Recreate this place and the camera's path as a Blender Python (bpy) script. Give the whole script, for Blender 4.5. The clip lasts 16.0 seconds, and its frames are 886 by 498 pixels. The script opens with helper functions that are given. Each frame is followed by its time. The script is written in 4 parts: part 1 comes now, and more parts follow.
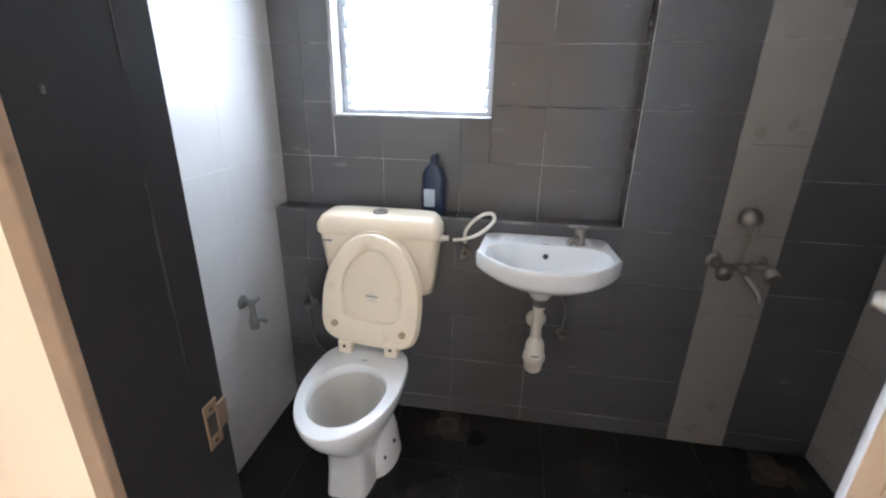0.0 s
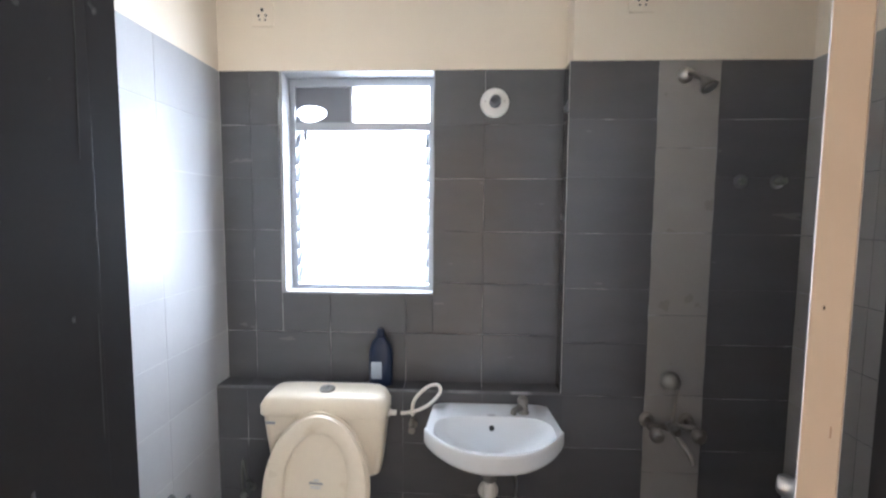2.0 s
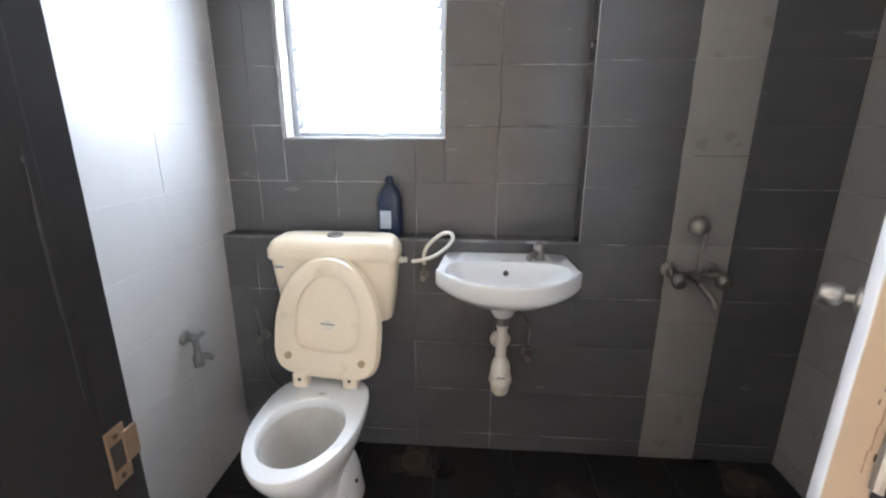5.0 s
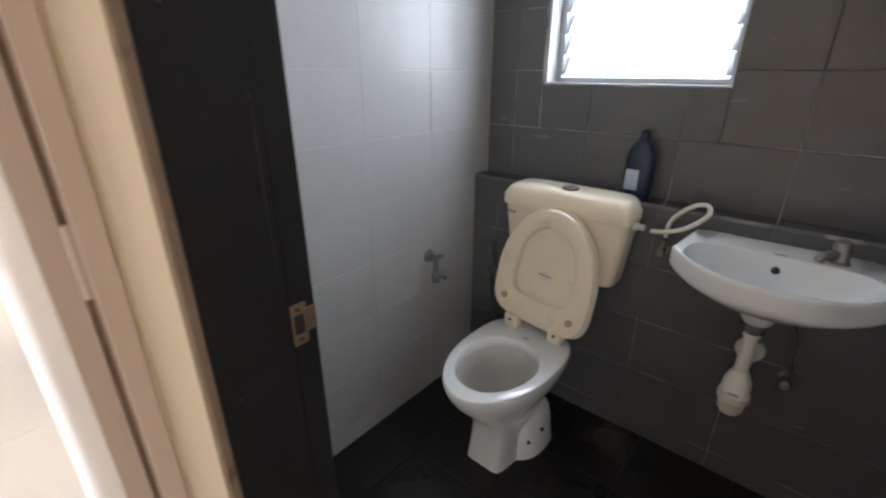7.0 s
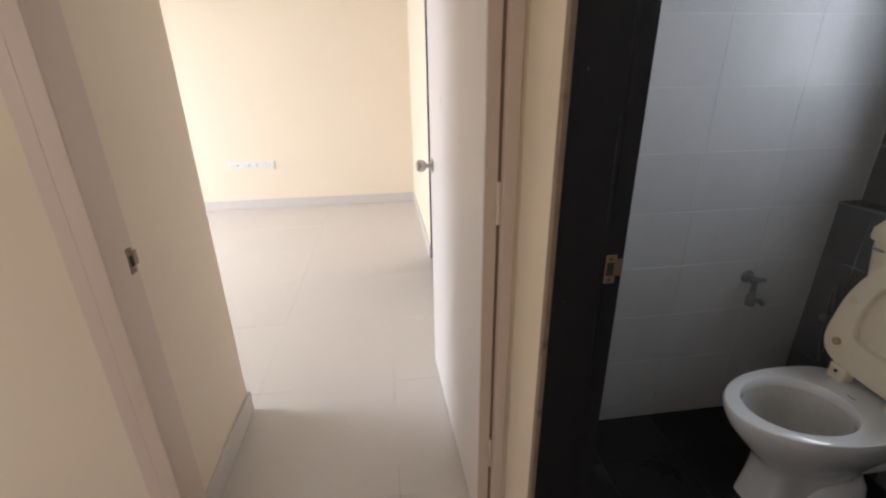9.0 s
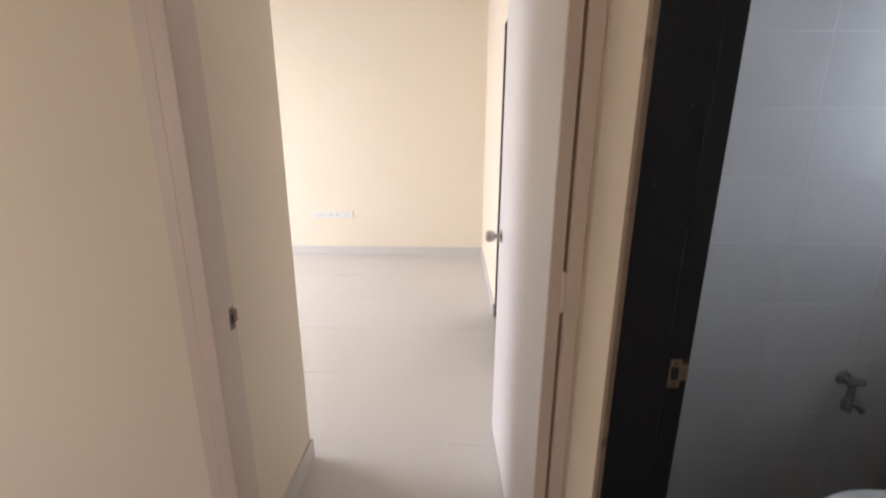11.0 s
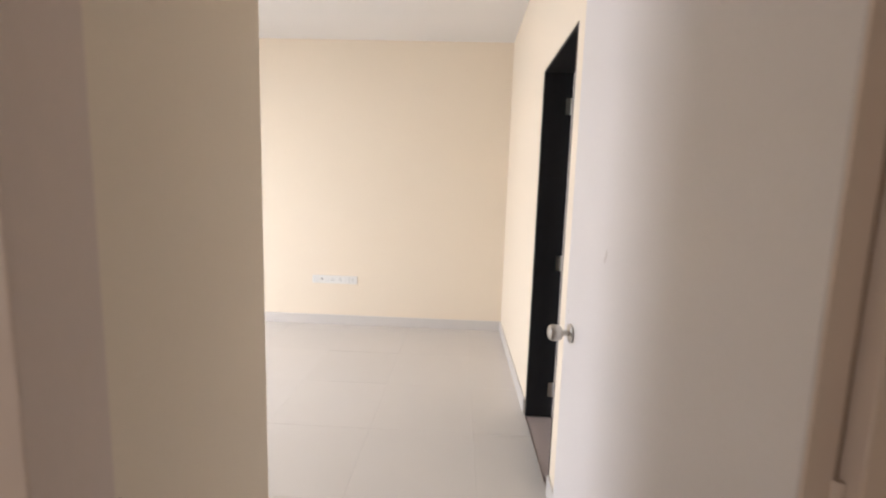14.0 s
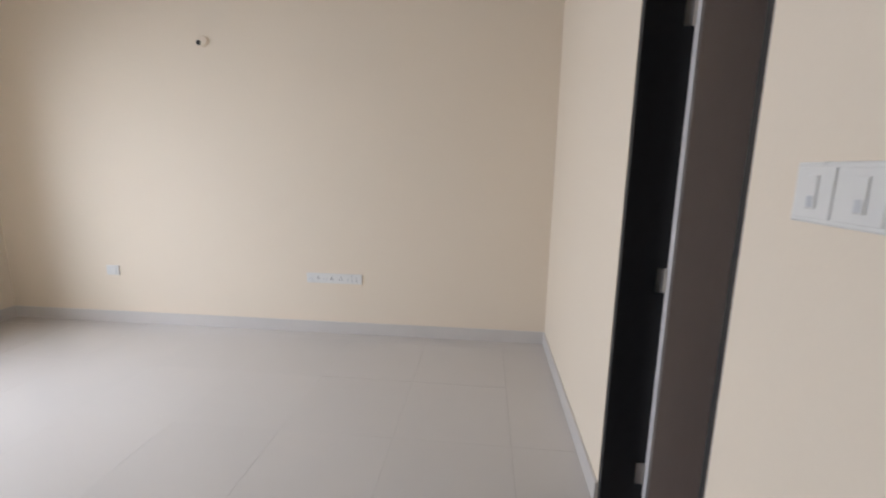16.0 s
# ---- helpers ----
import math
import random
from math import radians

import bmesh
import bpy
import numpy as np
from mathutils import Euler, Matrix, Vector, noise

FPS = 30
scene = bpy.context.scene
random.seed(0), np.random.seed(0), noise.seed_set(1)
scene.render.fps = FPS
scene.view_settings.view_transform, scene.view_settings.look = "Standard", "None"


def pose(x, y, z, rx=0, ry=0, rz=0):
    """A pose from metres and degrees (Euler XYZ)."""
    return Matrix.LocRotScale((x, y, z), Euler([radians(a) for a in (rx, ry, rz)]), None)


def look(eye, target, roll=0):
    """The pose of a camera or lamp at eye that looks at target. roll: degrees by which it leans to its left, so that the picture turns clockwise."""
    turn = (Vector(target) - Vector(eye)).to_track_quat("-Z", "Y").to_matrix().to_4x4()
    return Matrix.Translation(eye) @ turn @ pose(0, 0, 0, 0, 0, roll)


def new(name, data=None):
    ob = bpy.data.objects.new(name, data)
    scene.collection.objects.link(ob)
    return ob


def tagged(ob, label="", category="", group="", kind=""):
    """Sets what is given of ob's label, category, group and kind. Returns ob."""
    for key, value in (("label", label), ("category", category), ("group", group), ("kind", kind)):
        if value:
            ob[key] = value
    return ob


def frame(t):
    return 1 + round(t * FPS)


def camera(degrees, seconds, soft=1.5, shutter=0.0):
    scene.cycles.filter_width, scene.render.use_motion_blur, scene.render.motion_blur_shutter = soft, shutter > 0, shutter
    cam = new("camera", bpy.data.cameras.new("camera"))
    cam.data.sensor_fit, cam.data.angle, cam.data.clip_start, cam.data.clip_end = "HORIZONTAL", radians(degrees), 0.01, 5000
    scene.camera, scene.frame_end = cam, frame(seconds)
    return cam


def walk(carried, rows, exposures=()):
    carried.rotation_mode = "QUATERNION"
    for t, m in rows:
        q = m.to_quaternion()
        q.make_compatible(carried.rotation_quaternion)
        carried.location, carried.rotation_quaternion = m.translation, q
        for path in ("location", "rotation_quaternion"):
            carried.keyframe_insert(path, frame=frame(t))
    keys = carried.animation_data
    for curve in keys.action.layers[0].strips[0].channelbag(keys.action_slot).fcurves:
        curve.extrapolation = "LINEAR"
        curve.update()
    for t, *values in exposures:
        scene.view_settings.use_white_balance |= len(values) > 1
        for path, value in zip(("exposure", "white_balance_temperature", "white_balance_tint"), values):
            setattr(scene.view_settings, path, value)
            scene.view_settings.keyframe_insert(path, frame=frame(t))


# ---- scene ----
cam = camera(91.1, 16.0, soft=2.2, shutter=0.4)
PATH = [
    (0, (-0.08, -0.027, 1.335), (-0.371, 1.827, 0.643), 1.1),
    (0.5, (-0.086, -0.036, 1.399), (-0.266, 1.839, 0.725), 0.7),
    (1, (-0.08, -0.042, 1.474), (-0.226, 1.887, 0.964), 0.7),
    (1.5, (-0.069, -0.055, 1.52), (-0.181, 1.914, 1.188), 0.5),
    (2, (-0.065, -0.073, 1.554), (-0.144, 1.919, 1.392), 0.4),
    (2.5, (-0.064, -0.083, 1.592), (-0.132, 1.915, 1.546), 0.3),
    (3, (-0.063, -0.055, 1.529), (-0.121, 1.944, 1.509), 0.6),
    (3.5, (-0.069, -0.027, 1.439), (-0.123, 1.959, 1.206), 0.7),
    (3.7, (-0.071, -0.029, 1.415), (-0.133, 1.947, 1.115), 0.4),
    (5.8, (-0.041, 0.086, 1.237), (-0.356, 1.949, 0.582), 1.2),
    (6, (-0.021, 0.124, 1.255), (-0.523, 1.931, 0.561), 1.6),
    (6.5, (-0.001, 0.135, 1.258), (-0.915, 1.746, 0.504), -0.1),
    (7, (0.058, 0.074, 1.273), (-1.14, 1.487, 0.519), 0.1),
    (7.5, (0.128, 0.005, 1.293), (-1.3, 1.184, 0.539), -0.4),
    (8, (0.23, -0.037, 1.29), (-1.448, 0.753, 0.542), -1.8),
    (8.5, (0.3, -0.081, 1.312), (-1.512, 0.321, 0.566), -1.8),
    (8.7, (0.31, -0.091, 1.317), (-1.519, 0.23, 0.573), -1.5),
    (10.8, (0.354, -0.103, 1.389), (-1.551, -0.14, 0.78), -0.0),
    (11, (0.356, -0.102, 1.42), (-1.571, -0.153, 0.89), 0.2),
    (11.5, (0.358, -0.114, 1.48), (-1.618, -0.177, 1.181), 0.5),
    (12, (0.376, -0.127, 1.528), (-1.614, -0.206, 1.355), 0.8),
    (12.5, (0.357, -0.137, 1.532), (-1.638, -0.218, 1.419), 1.2),
    (13, (0.252, -0.161, 1.476), (-1.743, -0.243, 1.362), 1.6),
    (13.5, (0.066, -0.232, 1.431), (-1.926, -0.313, 1.276), 1.7),
    (14, (-0.187, -0.239, 1.378), (-2.17, -0.31, 1.127), 1.8),
    (14.5, (-0.463, -0.22, 1.376), (-2.443, -0.282, 1.102), 1.9),
    (15, (-0.729, -0.251, 1.36), (-2.705, -0.319, 1.058), 1.9),
    (15.5, (-0.943, -0.317, 1.4), (-2.913, -0.373, 1.061), 1.8),
    (16, (-1.178, -0.285, 1.381), (-3.135, -0.472, 1.012), 0.9),
]
walk(cam, [(t, look(eye, target, roll)) for t, eye, target, roll in PATH],
     exposures=[(0, 1.58, 5650, 11), (2.5, 1.38, 5600, 12), (3.7, 1.45, 5600, 12), (6, 1.80, 5850, 9), (6.5, 1.3, 5850, 9), (7, 0.6, 5950, 10), (7.5, -0.2, 6200, 12), (8, -0.38, 5950, 12),
                (8.5, -0.08, 6000, 12), (11, -0.15, 5900, 13), (12.5, -0.15, 6100, 13), (13.3, -0.2, 6150, 13), (14.5, -0.62, 5800, 12), (15.2, -1.05, 5550, 11), (16, -1.12, 5600, 11)])

# ---- world and light ----
world = bpy.data.worlds.new("world")
scene.world = world
world.use_nodes = True
wn = world.node_tree
sky = wn.nodes.new("ShaderNodeTexSky")
sky.sky_type = "NISHITA"
sky.sun_disc = False
sky.sun_elevation, sky.sun_rotation = radians(50), radians(90)
wn.links.new(sky.outputs["Color"], wn.nodes["Background"].inputs["Color"])
wn.nodes["Background"].inputs["Strength"].default_value = 0.15


def sun_lamp(power, elevation, bearing):
    data = bpy.data.lights.new("sun", "SUN")
    data.energy, data.angle, data.color = power, radians(0.6), (1.0, 0.95, 0.88)
    ob = new("sun", data)
    ob.matrix_world = pose(0, 0, 20, 90 - elevation, 0, bearing)
    return ob


def window_light(name, m, w, h, power, colour):
    data = bpy.data.lights.new(name, "AREA")
    data.shape, data.size, data.size_y, data.energy, data.color = "RECTANGLE", w, h, power, colour
    ob = new(name, data)
    ob.matrix_world = m
    return ob


sun_lamp(2.5, 50, 90)
# daylight that enters by the bathroom window and the bedroom window
window_light("daylight_bathroom", pose(-0.48, 1.86, 1.665, -80, 0, 0), 0.60, 0.86, 14, (0.92, 0.965, 1.0))
window_light("daylight_bedroom", pose(-2.15, -5.55, 2.10, 75, 0, 12), 2.8, 1.6, 560, (0.985, 0.985, 0.99))
# warm fill for the lobby, from an added hall window out of view
window_light("lobby_fill_light", pose(1.56, -2.6, 1.4, 85, 0, 90), 1.5, 1.3, 29, (1.0, 0.86, 0.71))


# ---- materials ----
def material(name, colour, rough=0.5, metal=0.0, vary=0.06, scale=3.0, fine=60.0, bump=0.02, spread=0.0, stretch=(1, 1, 1),
             coat=0.0, spots=None, spot_size=8.0, spot_cut=0.66, rough_vary=0.08, spec=0.5):
    """Colour with broad and fine variation, a little relief, optional stains and piece-to-piece spread."""
    m = bpy.data.materials.new(name)
    m.use_nodes = True
    n, l = m.node_tree.nodes, m.node_tree.links
    p = n["Principled BSDF"]
    p.inputs["Metallic"].default_value = metal
    p.inputs["Coat Weight"].default_value = coat
    p.inputs["Specular IOR Level"].default_value = spec
    co = n.new("ShaderNodeTexCoord")
    mp = n.new("ShaderNodeMapping")
    mp.inputs["Scale"].default_value = stretch
    l.new(co.outputs["Object"], mp.inputs["Vector"])
    info = n.new("ShaderNodeObjectInfo")
    add = n.new("ShaderNodeVectorMath")
    add.operation = "MULTIPLY_ADD"
    l.new(info.outputs["Random"], add.inputs[0])
    add.inputs[1].default_value = (37.0, 17.0, 23.0)
    l.new(mp.outputs["Vector"], add.inputs[2])
    broad, grain = n.new("ShaderNodeTexNoise"), n.new("ShaderNodeTexNoise")
    for t, s, d in ((broad, scale, 4), (grain, fine, 3)):
        t.inputs["Scale"].default_value, t.inputs["Detail"].default_value = s, d
        l.new(add.outputs["Vector"], t.inputs["Vector"])
    mix = n.new("ShaderNodeMath")
    mix.operation = "MULTIPLY_ADD"
    l.new(grain.outputs["Fac"], mix.inputs[0])
    mix.inputs[1].default_value = 0.5
    l.new(broad.outputs["Fac"], mix.inputs[2])
    rnd = n.new("ShaderNodeMath")
    rnd.operation = "MULTIPLY_ADD"
    l.new(info.outputs["Random"], rnd.inputs[0])
    rnd.inputs[1].default_value = spread / max(vary, 1e-3)
    l.new(mix.outputs["Value"], rnd.inputs[2])
    mr = n.new("ShaderNodeMapRange")
    top = 1.15 + spread / max(vary, 1e-3)
    mr.inputs["From Min"].default_value, mr.inputs["From Max"].default_value = 0.35, top
    mr.inputs["To Min"].default_value = 1 - vary - spread / 2
    mr.inputs["To Max"].default_value = 1 + vary + spread / 2
    l.new(rnd.outputs["Value"], mr.inputs["Value"])
    tint = n.new("ShaderNodeVectorMath")
    tint.operation = "SCALE"
    tint.inputs[0].default_value = colour
    l.new(mr.outputs["Result"], tint.inputs["Scale"])
    out = tint.outputs["Vector"]
    if spots:
        sp = n.new("ShaderNodeTexNoise")
        sp.inputs["Scale"].default_value, sp.inputs["Detail"].default_value = spot_size, 6
        l.new(add.outputs["Vector"], sp.inputs["Vector"])
        cut = n.new("ShaderNodeMapRange")
        cut.inputs["From Min"].default_value, cut.inputs["From Max"].default_value = spot_cut, spot_cut + 0.08
        l.new(sp.outputs["Fac"], cut.inputs["Value"])
        mc = n.new("ShaderNodeMix")
        mc.data_type = "RGBA"
        l.new(cut.outputs["Result"], mc.inputs["Factor"])
        l.new(out, mc.inputs["A"])
        mc.inputs["B"].default_value = (*spots, 1)
        out = mc.outputs["Result"]
    l.new(out, p.inputs["Base Color"])
    rr = n.new("ShaderNodeMapRange")
    rr.inputs["To Min"].default_value, rr.inputs["To Max"].default_value = max(rough - rough_vary, 0.02), min(rough + rough_vary, 1)
    l.new(broad.outputs["Fac"], rr.inputs["Value"])
    l.new(rr.outputs["Result"], p.inputs["Roughness"])
    if bump:
        b = n.new("ShaderNodeBump")
        b.inputs["Strength"].default_value, b.inputs["Distance"].default_value = bump, 0.01
        l.new(mix.outputs["Value"], b.inputs["Height"])
        l.new(b.outputs["Normal"], p.inputs["Normal"])
    return m


CREAM = material("cream_wall_paint", (0.76, 0.664, 0.532), 0.75, vary=0.02, scale=1.2, fine=90, bump=0.05)
WHITE_PAINT = material("white_ceiling_paint", (0.80, 0.78, 0.76), 0.8, vary=0.02, scale=1.5, fine=120, bump=0.03)
FLOOR_TILE = material("beige_vitrified_tile", (0.58, 0.545, 0.505), 0.25, vary=0.02, scale=1.2, fine=6, bump=0.0, spread=0.01, rough_vary=0.01)
FLOOR_JOINT = material("floor_joint", (0.58, 0.545, 0.505), 0.7, vary=0.06, fine=200, spots=(0.10, 0.085, 0.075), spot_size=2.2, spot_cut=0.62)
DARK_JOINT = material("dark_floor_joint", (0.035, 0.033, 0.03), 0.8, vary=0.3, fine=120)
SKIRTING = material("skirting_tile", (0.58, 0.545, 0.51), 0.32, vary=0.03, scale=2, fine=12, bump=0.0, spread=0.02, rough_vary=0.03)
GREY_TILE = material("dark_grey_tile", (0.099, 0.100, 0.106), 0.24, vary=0.12, scale=9, fine=150, bump=0.03, spread=0.06, stretch=(0.5, 1.6, 1.6))
STRIP_TILE = material("light_grey_tile", (0.275, 0.262, 0.248), 0.3, vary=0.08, scale=8, fine=120, bump=0.02, spread=0.03)
PALE_TILE = material("pale_grey_tile", (0.40, 0.398, 0.398), 0.18, spec=0.12, rough_vary=0.03, vary=0.06, scale=10, fine=130, bump=0.008, spread=0.03, stretch=(1, 0.4, 1.8))
GROUT = material("pale_grout", (0.43, 0.428, 0.422), 0.85, vary=0.2, scale=5, fine=60)
BEAD = material("white_joint_filler", (0.50, 0.50, 0.495), 0.7, vary=0.3, scale=9, fine=60)
GREY_GROUT = material("grey_grout", (0.12, 0.122, 0.13), 0.85, vary=0.3, scale=4, fine=60, spots=(0.36, 0.36, 0.38), spot_size=4, spot_cut=0.5)
BATH_FLOOR = material("black_floor_tile", (0.014, 0.013, 0.013), 0.3, spec=0.28, vary=0.3, scale=5, fine=90, bump=0.03, spread=0.1, spots=(0.035, 0.032, 0.03), spot_size=6, spot_cut=0.6)
GRANITE = material("black_granite", (0.018, 0.018, 0.020), 0.5, spec=0.3, vary=0.2, scale=25, fine=220, bump=0.0, spots=(0.16, 0.155, 0.15), spot_size=34, spot_cut=0.745, rough_vary=0.03)
DOOR_PAINT = material("white_door_paint", (0.66, 0.62, 0.60), 0.45, vary=0.03, scale=2, fine=100, bump=0.02)
FRAME_PAINT = material("frame_paint", (0.66, 0.55, 0.475), 0.5, vary=0.04, scale=3, fine=90, bump=0.03, stretch=(1, 1, 0.3))
STAINED = material("stained_plaster", (0.27, 0.195, 0.135), 0.8, vary=0.2, scale=14, fine=90, bump=0.06, spots=(0.16, 0.11, 0.075), spot_size=12, spot_cut=0.58)


BRIGHT_SKY = material("bright_sky", (0.8, 0.8, 0.8), 0.9, vary=0.02)
shine = BRIGHT_SKY.node_tree.nodes["Principled BSDF"]
shine.inputs["Emission Color"].default_value = (0.93, 0.97, 1.0, 1)
shine.inputs["Emission Strength"].default_value = 1.5


# ---- building helpers ----
def mesh_of(name, bm, mat, smooth=False):
    me = bpy.data.meshes.new(name)
    bm.normal_update()
    for e in bm.edges if smooth else ():
        e.smooth = len(e.link_faces) == 2 and e.calc_face_angle() < 0.65
    bm.to_mesh(me)
    bm.free()
    me.materials.append(mat)
    if smooth:
        me.polygons.foreach_set("use_smooth", [True] * len(me.polygons))
    return me


def part(name, bm, mat, parent=None, label="", smooth=False):
    ob = new(name, mesh_of(name, bm, mat, smooth))
    if parent:
        ob.parent = parent
    return tagged(ob, label)


def thing(name, at, label, category, turn=0.0, group=""):
    ob = new(name)
    ob.matrix_world = pose(*at, 0, 0, turn)
    return tagged(ob, label, category, group)


def add_box(bm, x0, y0, z0, x1, y1, z1, bevel=0.0, seg=2):
    made = bmesh.ops.create_cube(bm, size=1)["verts"]
    for v in made:
        v.co = Vector((x0 + (v.co.x + 0.5) * (x1 - x0), y0 + (v.co.y + 0.5) * (y1 - y0), z0 + (v.co.z + 0.5) * (z1 - z0)))
    if bevel:
        edges = list({e for v in made for e in v.link_edges})
        bmesh.ops.bevel(bm, geom=edges, offset=bevel, segments=seg, profile=0.5, affect="EDGES")
    return bm


def box(x0, y0, z0, x1, y1, z1, bevel=0.0, seg=2):
    return add_box(bmesh.new(), x0, y0, z0, x1, y1, z1, bevel, seg)


def boxes(*rows, bevel=0.0):
    bm = bmesh.new()
    for r in rows:
        add_box(bm, *r, bevel=bevel)
    return bm


def structure(name, bm, mat, label, category):
    return tagged(part(name, bm, mat), label, category, "", "structure")


TILE_CACHE = {}


def tile_mesh(w, h, mat, depth=0.009):
    """A tile lying in x and y, its back at z 0, with a small chamfer."""
    key = (round(w, 3), round(h, 3), mat.name)
    if key not in TILE_CACHE:
        a, b = w / 2, h / 2
        edge = 0.0002 if mat is FLOOR_TILE else 0.0008
        v = [(sx * a, sy * b, 0) for sx, sy in ((-1, -1), (1, -1), (1, 1), (-1, 1))]
        v += [(sx * a, sy * b, depth - edge) for sx, sy in ((-1, -1), (1, -1), (1, 1), (-1, 1))]
        v += [(sx * (a - edge), sy * (b - edge), depth) for sx, sy in ((-1, -1), (1, -1), (1, 1), (-1, 1))]
        f = [(8, 9, 10, 11)]
        for k in (0, 4):
            f += [(k + i, k + (i + 1) % 4, k + 4 + (i + 1) % 4, k + 4 + i) for i in range(4)]
        me = bpy.data.meshes.new("tile")
        me.from_pydata(v, [], f)
        me.materials.append(mat)
        TILE_CACHE[key] = me
    return TILE_CACHE[key]


def lay_tiles(parent, m, us, vs, mat, gap=0.0024, uneven=0.0006):
    """Tiles between the joint lines us and vs in the plane of m (x across, y up, z out of the wall)."""
    for u0, u1 in zip(us, us[1:]):
        for v0, v1 in zip(vs, vs[1:]):
            ob = new("tile", tile_mesh(u1 - u0 - gap, v1 - v0 - gap, mat))
            ob.parent = parent
            ob.matrix_world = m @ pose((u0 + u1) / 2, (v0 + v1) / 2, random.uniform(0, uneven), random.gauss(0, 0.08), random.gauss(0, 0.08), 0)


# ---- plan ----
BX0, BX1 = -1.02, 1.17          # bathroom side walls
BY, BYN = 1.55, 1.64            # lower back wall, recess above the ledge
LEDGE, TOP = 0.87, 2.10         # ledge and top of the tiling
NX = 0.33                       # end of the recess
DW0, DW1 = 0.203, 0.348           # wall between lobby and bathroom
JL, JR = -0.40, 0.338            # bathroom door jambs
BF = -0.025                      # bathroom floor
CEIL = 2.82
LX = -0.60                      # bedroom door wall, lobby side
LX2 = -0.72
EY0, EY1 = -0.685, 0.158          # bedroom door opening
RY = 0.22                       # bedroom wall beside the door
RETX, RETY = -1.255, -0.730      # corner where the bedroom widens
FX, SY = -4.54, -4.47           # bedroom far wall and window wall
OX0, OX1 = -2.805, -2.108         # second bathroom's opening
WX0, WX1, WZ0, WZ1 = -0.778, -0.171, 1.232, 2.10

# ---- bathroom shell ----
wall_back = structure("wall_north", boxes(
    (BX0 - 0.12, BY - 0.0075, -0.2, BX1 + 0.12, BY + 0.30, LEDGE + 0.0075),
    (NX - 0.0075, BY - 0.0075, LEDGE + 0.0075, BX1 + 0.12, BY + 0.30, TOP),
    (BX0 - 0.12, BYN - 0.0075, LEDGE + 0.0075, WX0, BY + 0.30, TOP),
    (WX1, BYN - 0.0075, LEDGE + 0.0075, NX - 0.0075, BY + 0.30, TOP),
    (WX0, BYN - 0.0075, LEDGE + 0.0075, WX1, BY + 0.30, WZ0)), GREY_GROUT, "bathroom back wall of dark grey tiles with a window", "wall")
structure("wall_north_upper", boxes((BX0 - 0.12, BYN - 0.012, TOP, NX, BY + 0.30, CEIL), (NX, BY - 0.012, TOP, BX1 + 0.12, BY + 0.30, CEIL)),
          CREAM, "cream painted plaster above the bathroom tiles", "wall")
wall_west = structure("wall_west", box(BX0 - 0.12, DW1, -0.2, BX0 + 0.0086, BYN - 0.0075, TOP), GROUT, "bathroom side wall of pale grey tiles", "wall")
structure("wall_west_upper", box(BX0 - 0.12, DW1, TOP, BX0 + 0.010, BYN - 0.012, CEIL), CREAM, "cream plaster above the pale tiles", "wall")
wall_east = structure("wall_east", box(BX1 - 0.0075, DW1, -0.2, BX1 + 0.12, BY - 0.0075, TOP), GREY_GROUT, "bathroom side wall of grey tiles", "wall")
structure("wall_east_upper", box(BX1 - 0.010, DW1, TOP, BX1 + 0.12, BY - 0.012, CEIL), CREAM, "cream plaster above the grey tiles", "wall")
structure("wall_door_west", boxes((BX0 - 0.12, DW0 + 0.02, -0.2, -0.602, DW1, CEIL), (-0.602, DW0, -0.2, JL - 0.03, DW1, CEIL), (JL - 0.03, DW0, -0.2, JL - 0.0182, DW0 + 0.0095, TOP + 0.03)), CREAM, "cream painted wall on the latch side of the bathroom door", "wall")
structure("wall_door_east", box(JR + 0.03, DW0, -0.2, 1.62, DW1, CEIL), CREAM, "cream painted wall on the hinge side of the bathroom door", "wall")
structure("wall_door_lintel", box(JL - 0.03, DW0, TOP + 0.03, JR + 0.03, DW1, CEIL), CREAM, "cream plaster over the bathroom door", "wall")
floor_bath = structure("floor_bathroom", box(BX0, DW0, -0.2, BX1, BY, BF - 0.003), DARK_JOINT, "bathroom floor of black tiles", "floor")
structure("ceiling_bathroom", box(BX0 - 0.12, DW0, CEIL, BX1 + 0.12, BY + 0.3, CEIL + 0.15), WHITE_PAINT, "white painted bathroom ceiling", "ceiling")
REBATE = 0.315
bath_frame = structure("door_frame_bathroom", boxes((JL - 0.03, DW0 + 0.010, BF, JL + 0.0012, REBATE - 0.001, TOP), (JL - 0.03, REBATE, BF, JL, DW1 + 0.002, TOP), (JR - 0.0012, DW0 + 0.010, BF, JR + 0.03, REBATE - 0.001, TOP), (JR, REBATE, BF, JR + 0.03, DW1 + 0.002, TOP),
                                                       (JL - 0.03, DW0 + 0.010, TOP, JR + 0.03, DW1 + 0.002, TOP + 0.03), bevel=0.0005),
          GRANITE, "black granite lining of the bathroom doorway", "door frame")

structure("trim_bathroom_door", boxes((JL - 0.018, DW0 - 0.002, BF, JL + 0.0020, DW0 + 0.0095, TOP + 0.03), (JR + 0.001, DW0 - 0.002, BF, JR + 0.031, DW0 + 0.0095, TOP + 0.03), (JL + 0.0022, DW0 - 0.002, TOP + 0.001, JR + 0.0008, DW0 + 0.0095, TOP + 0.03), bevel=0.002),
          STAINED, "stained plaster edge round the black door lining", "trim")

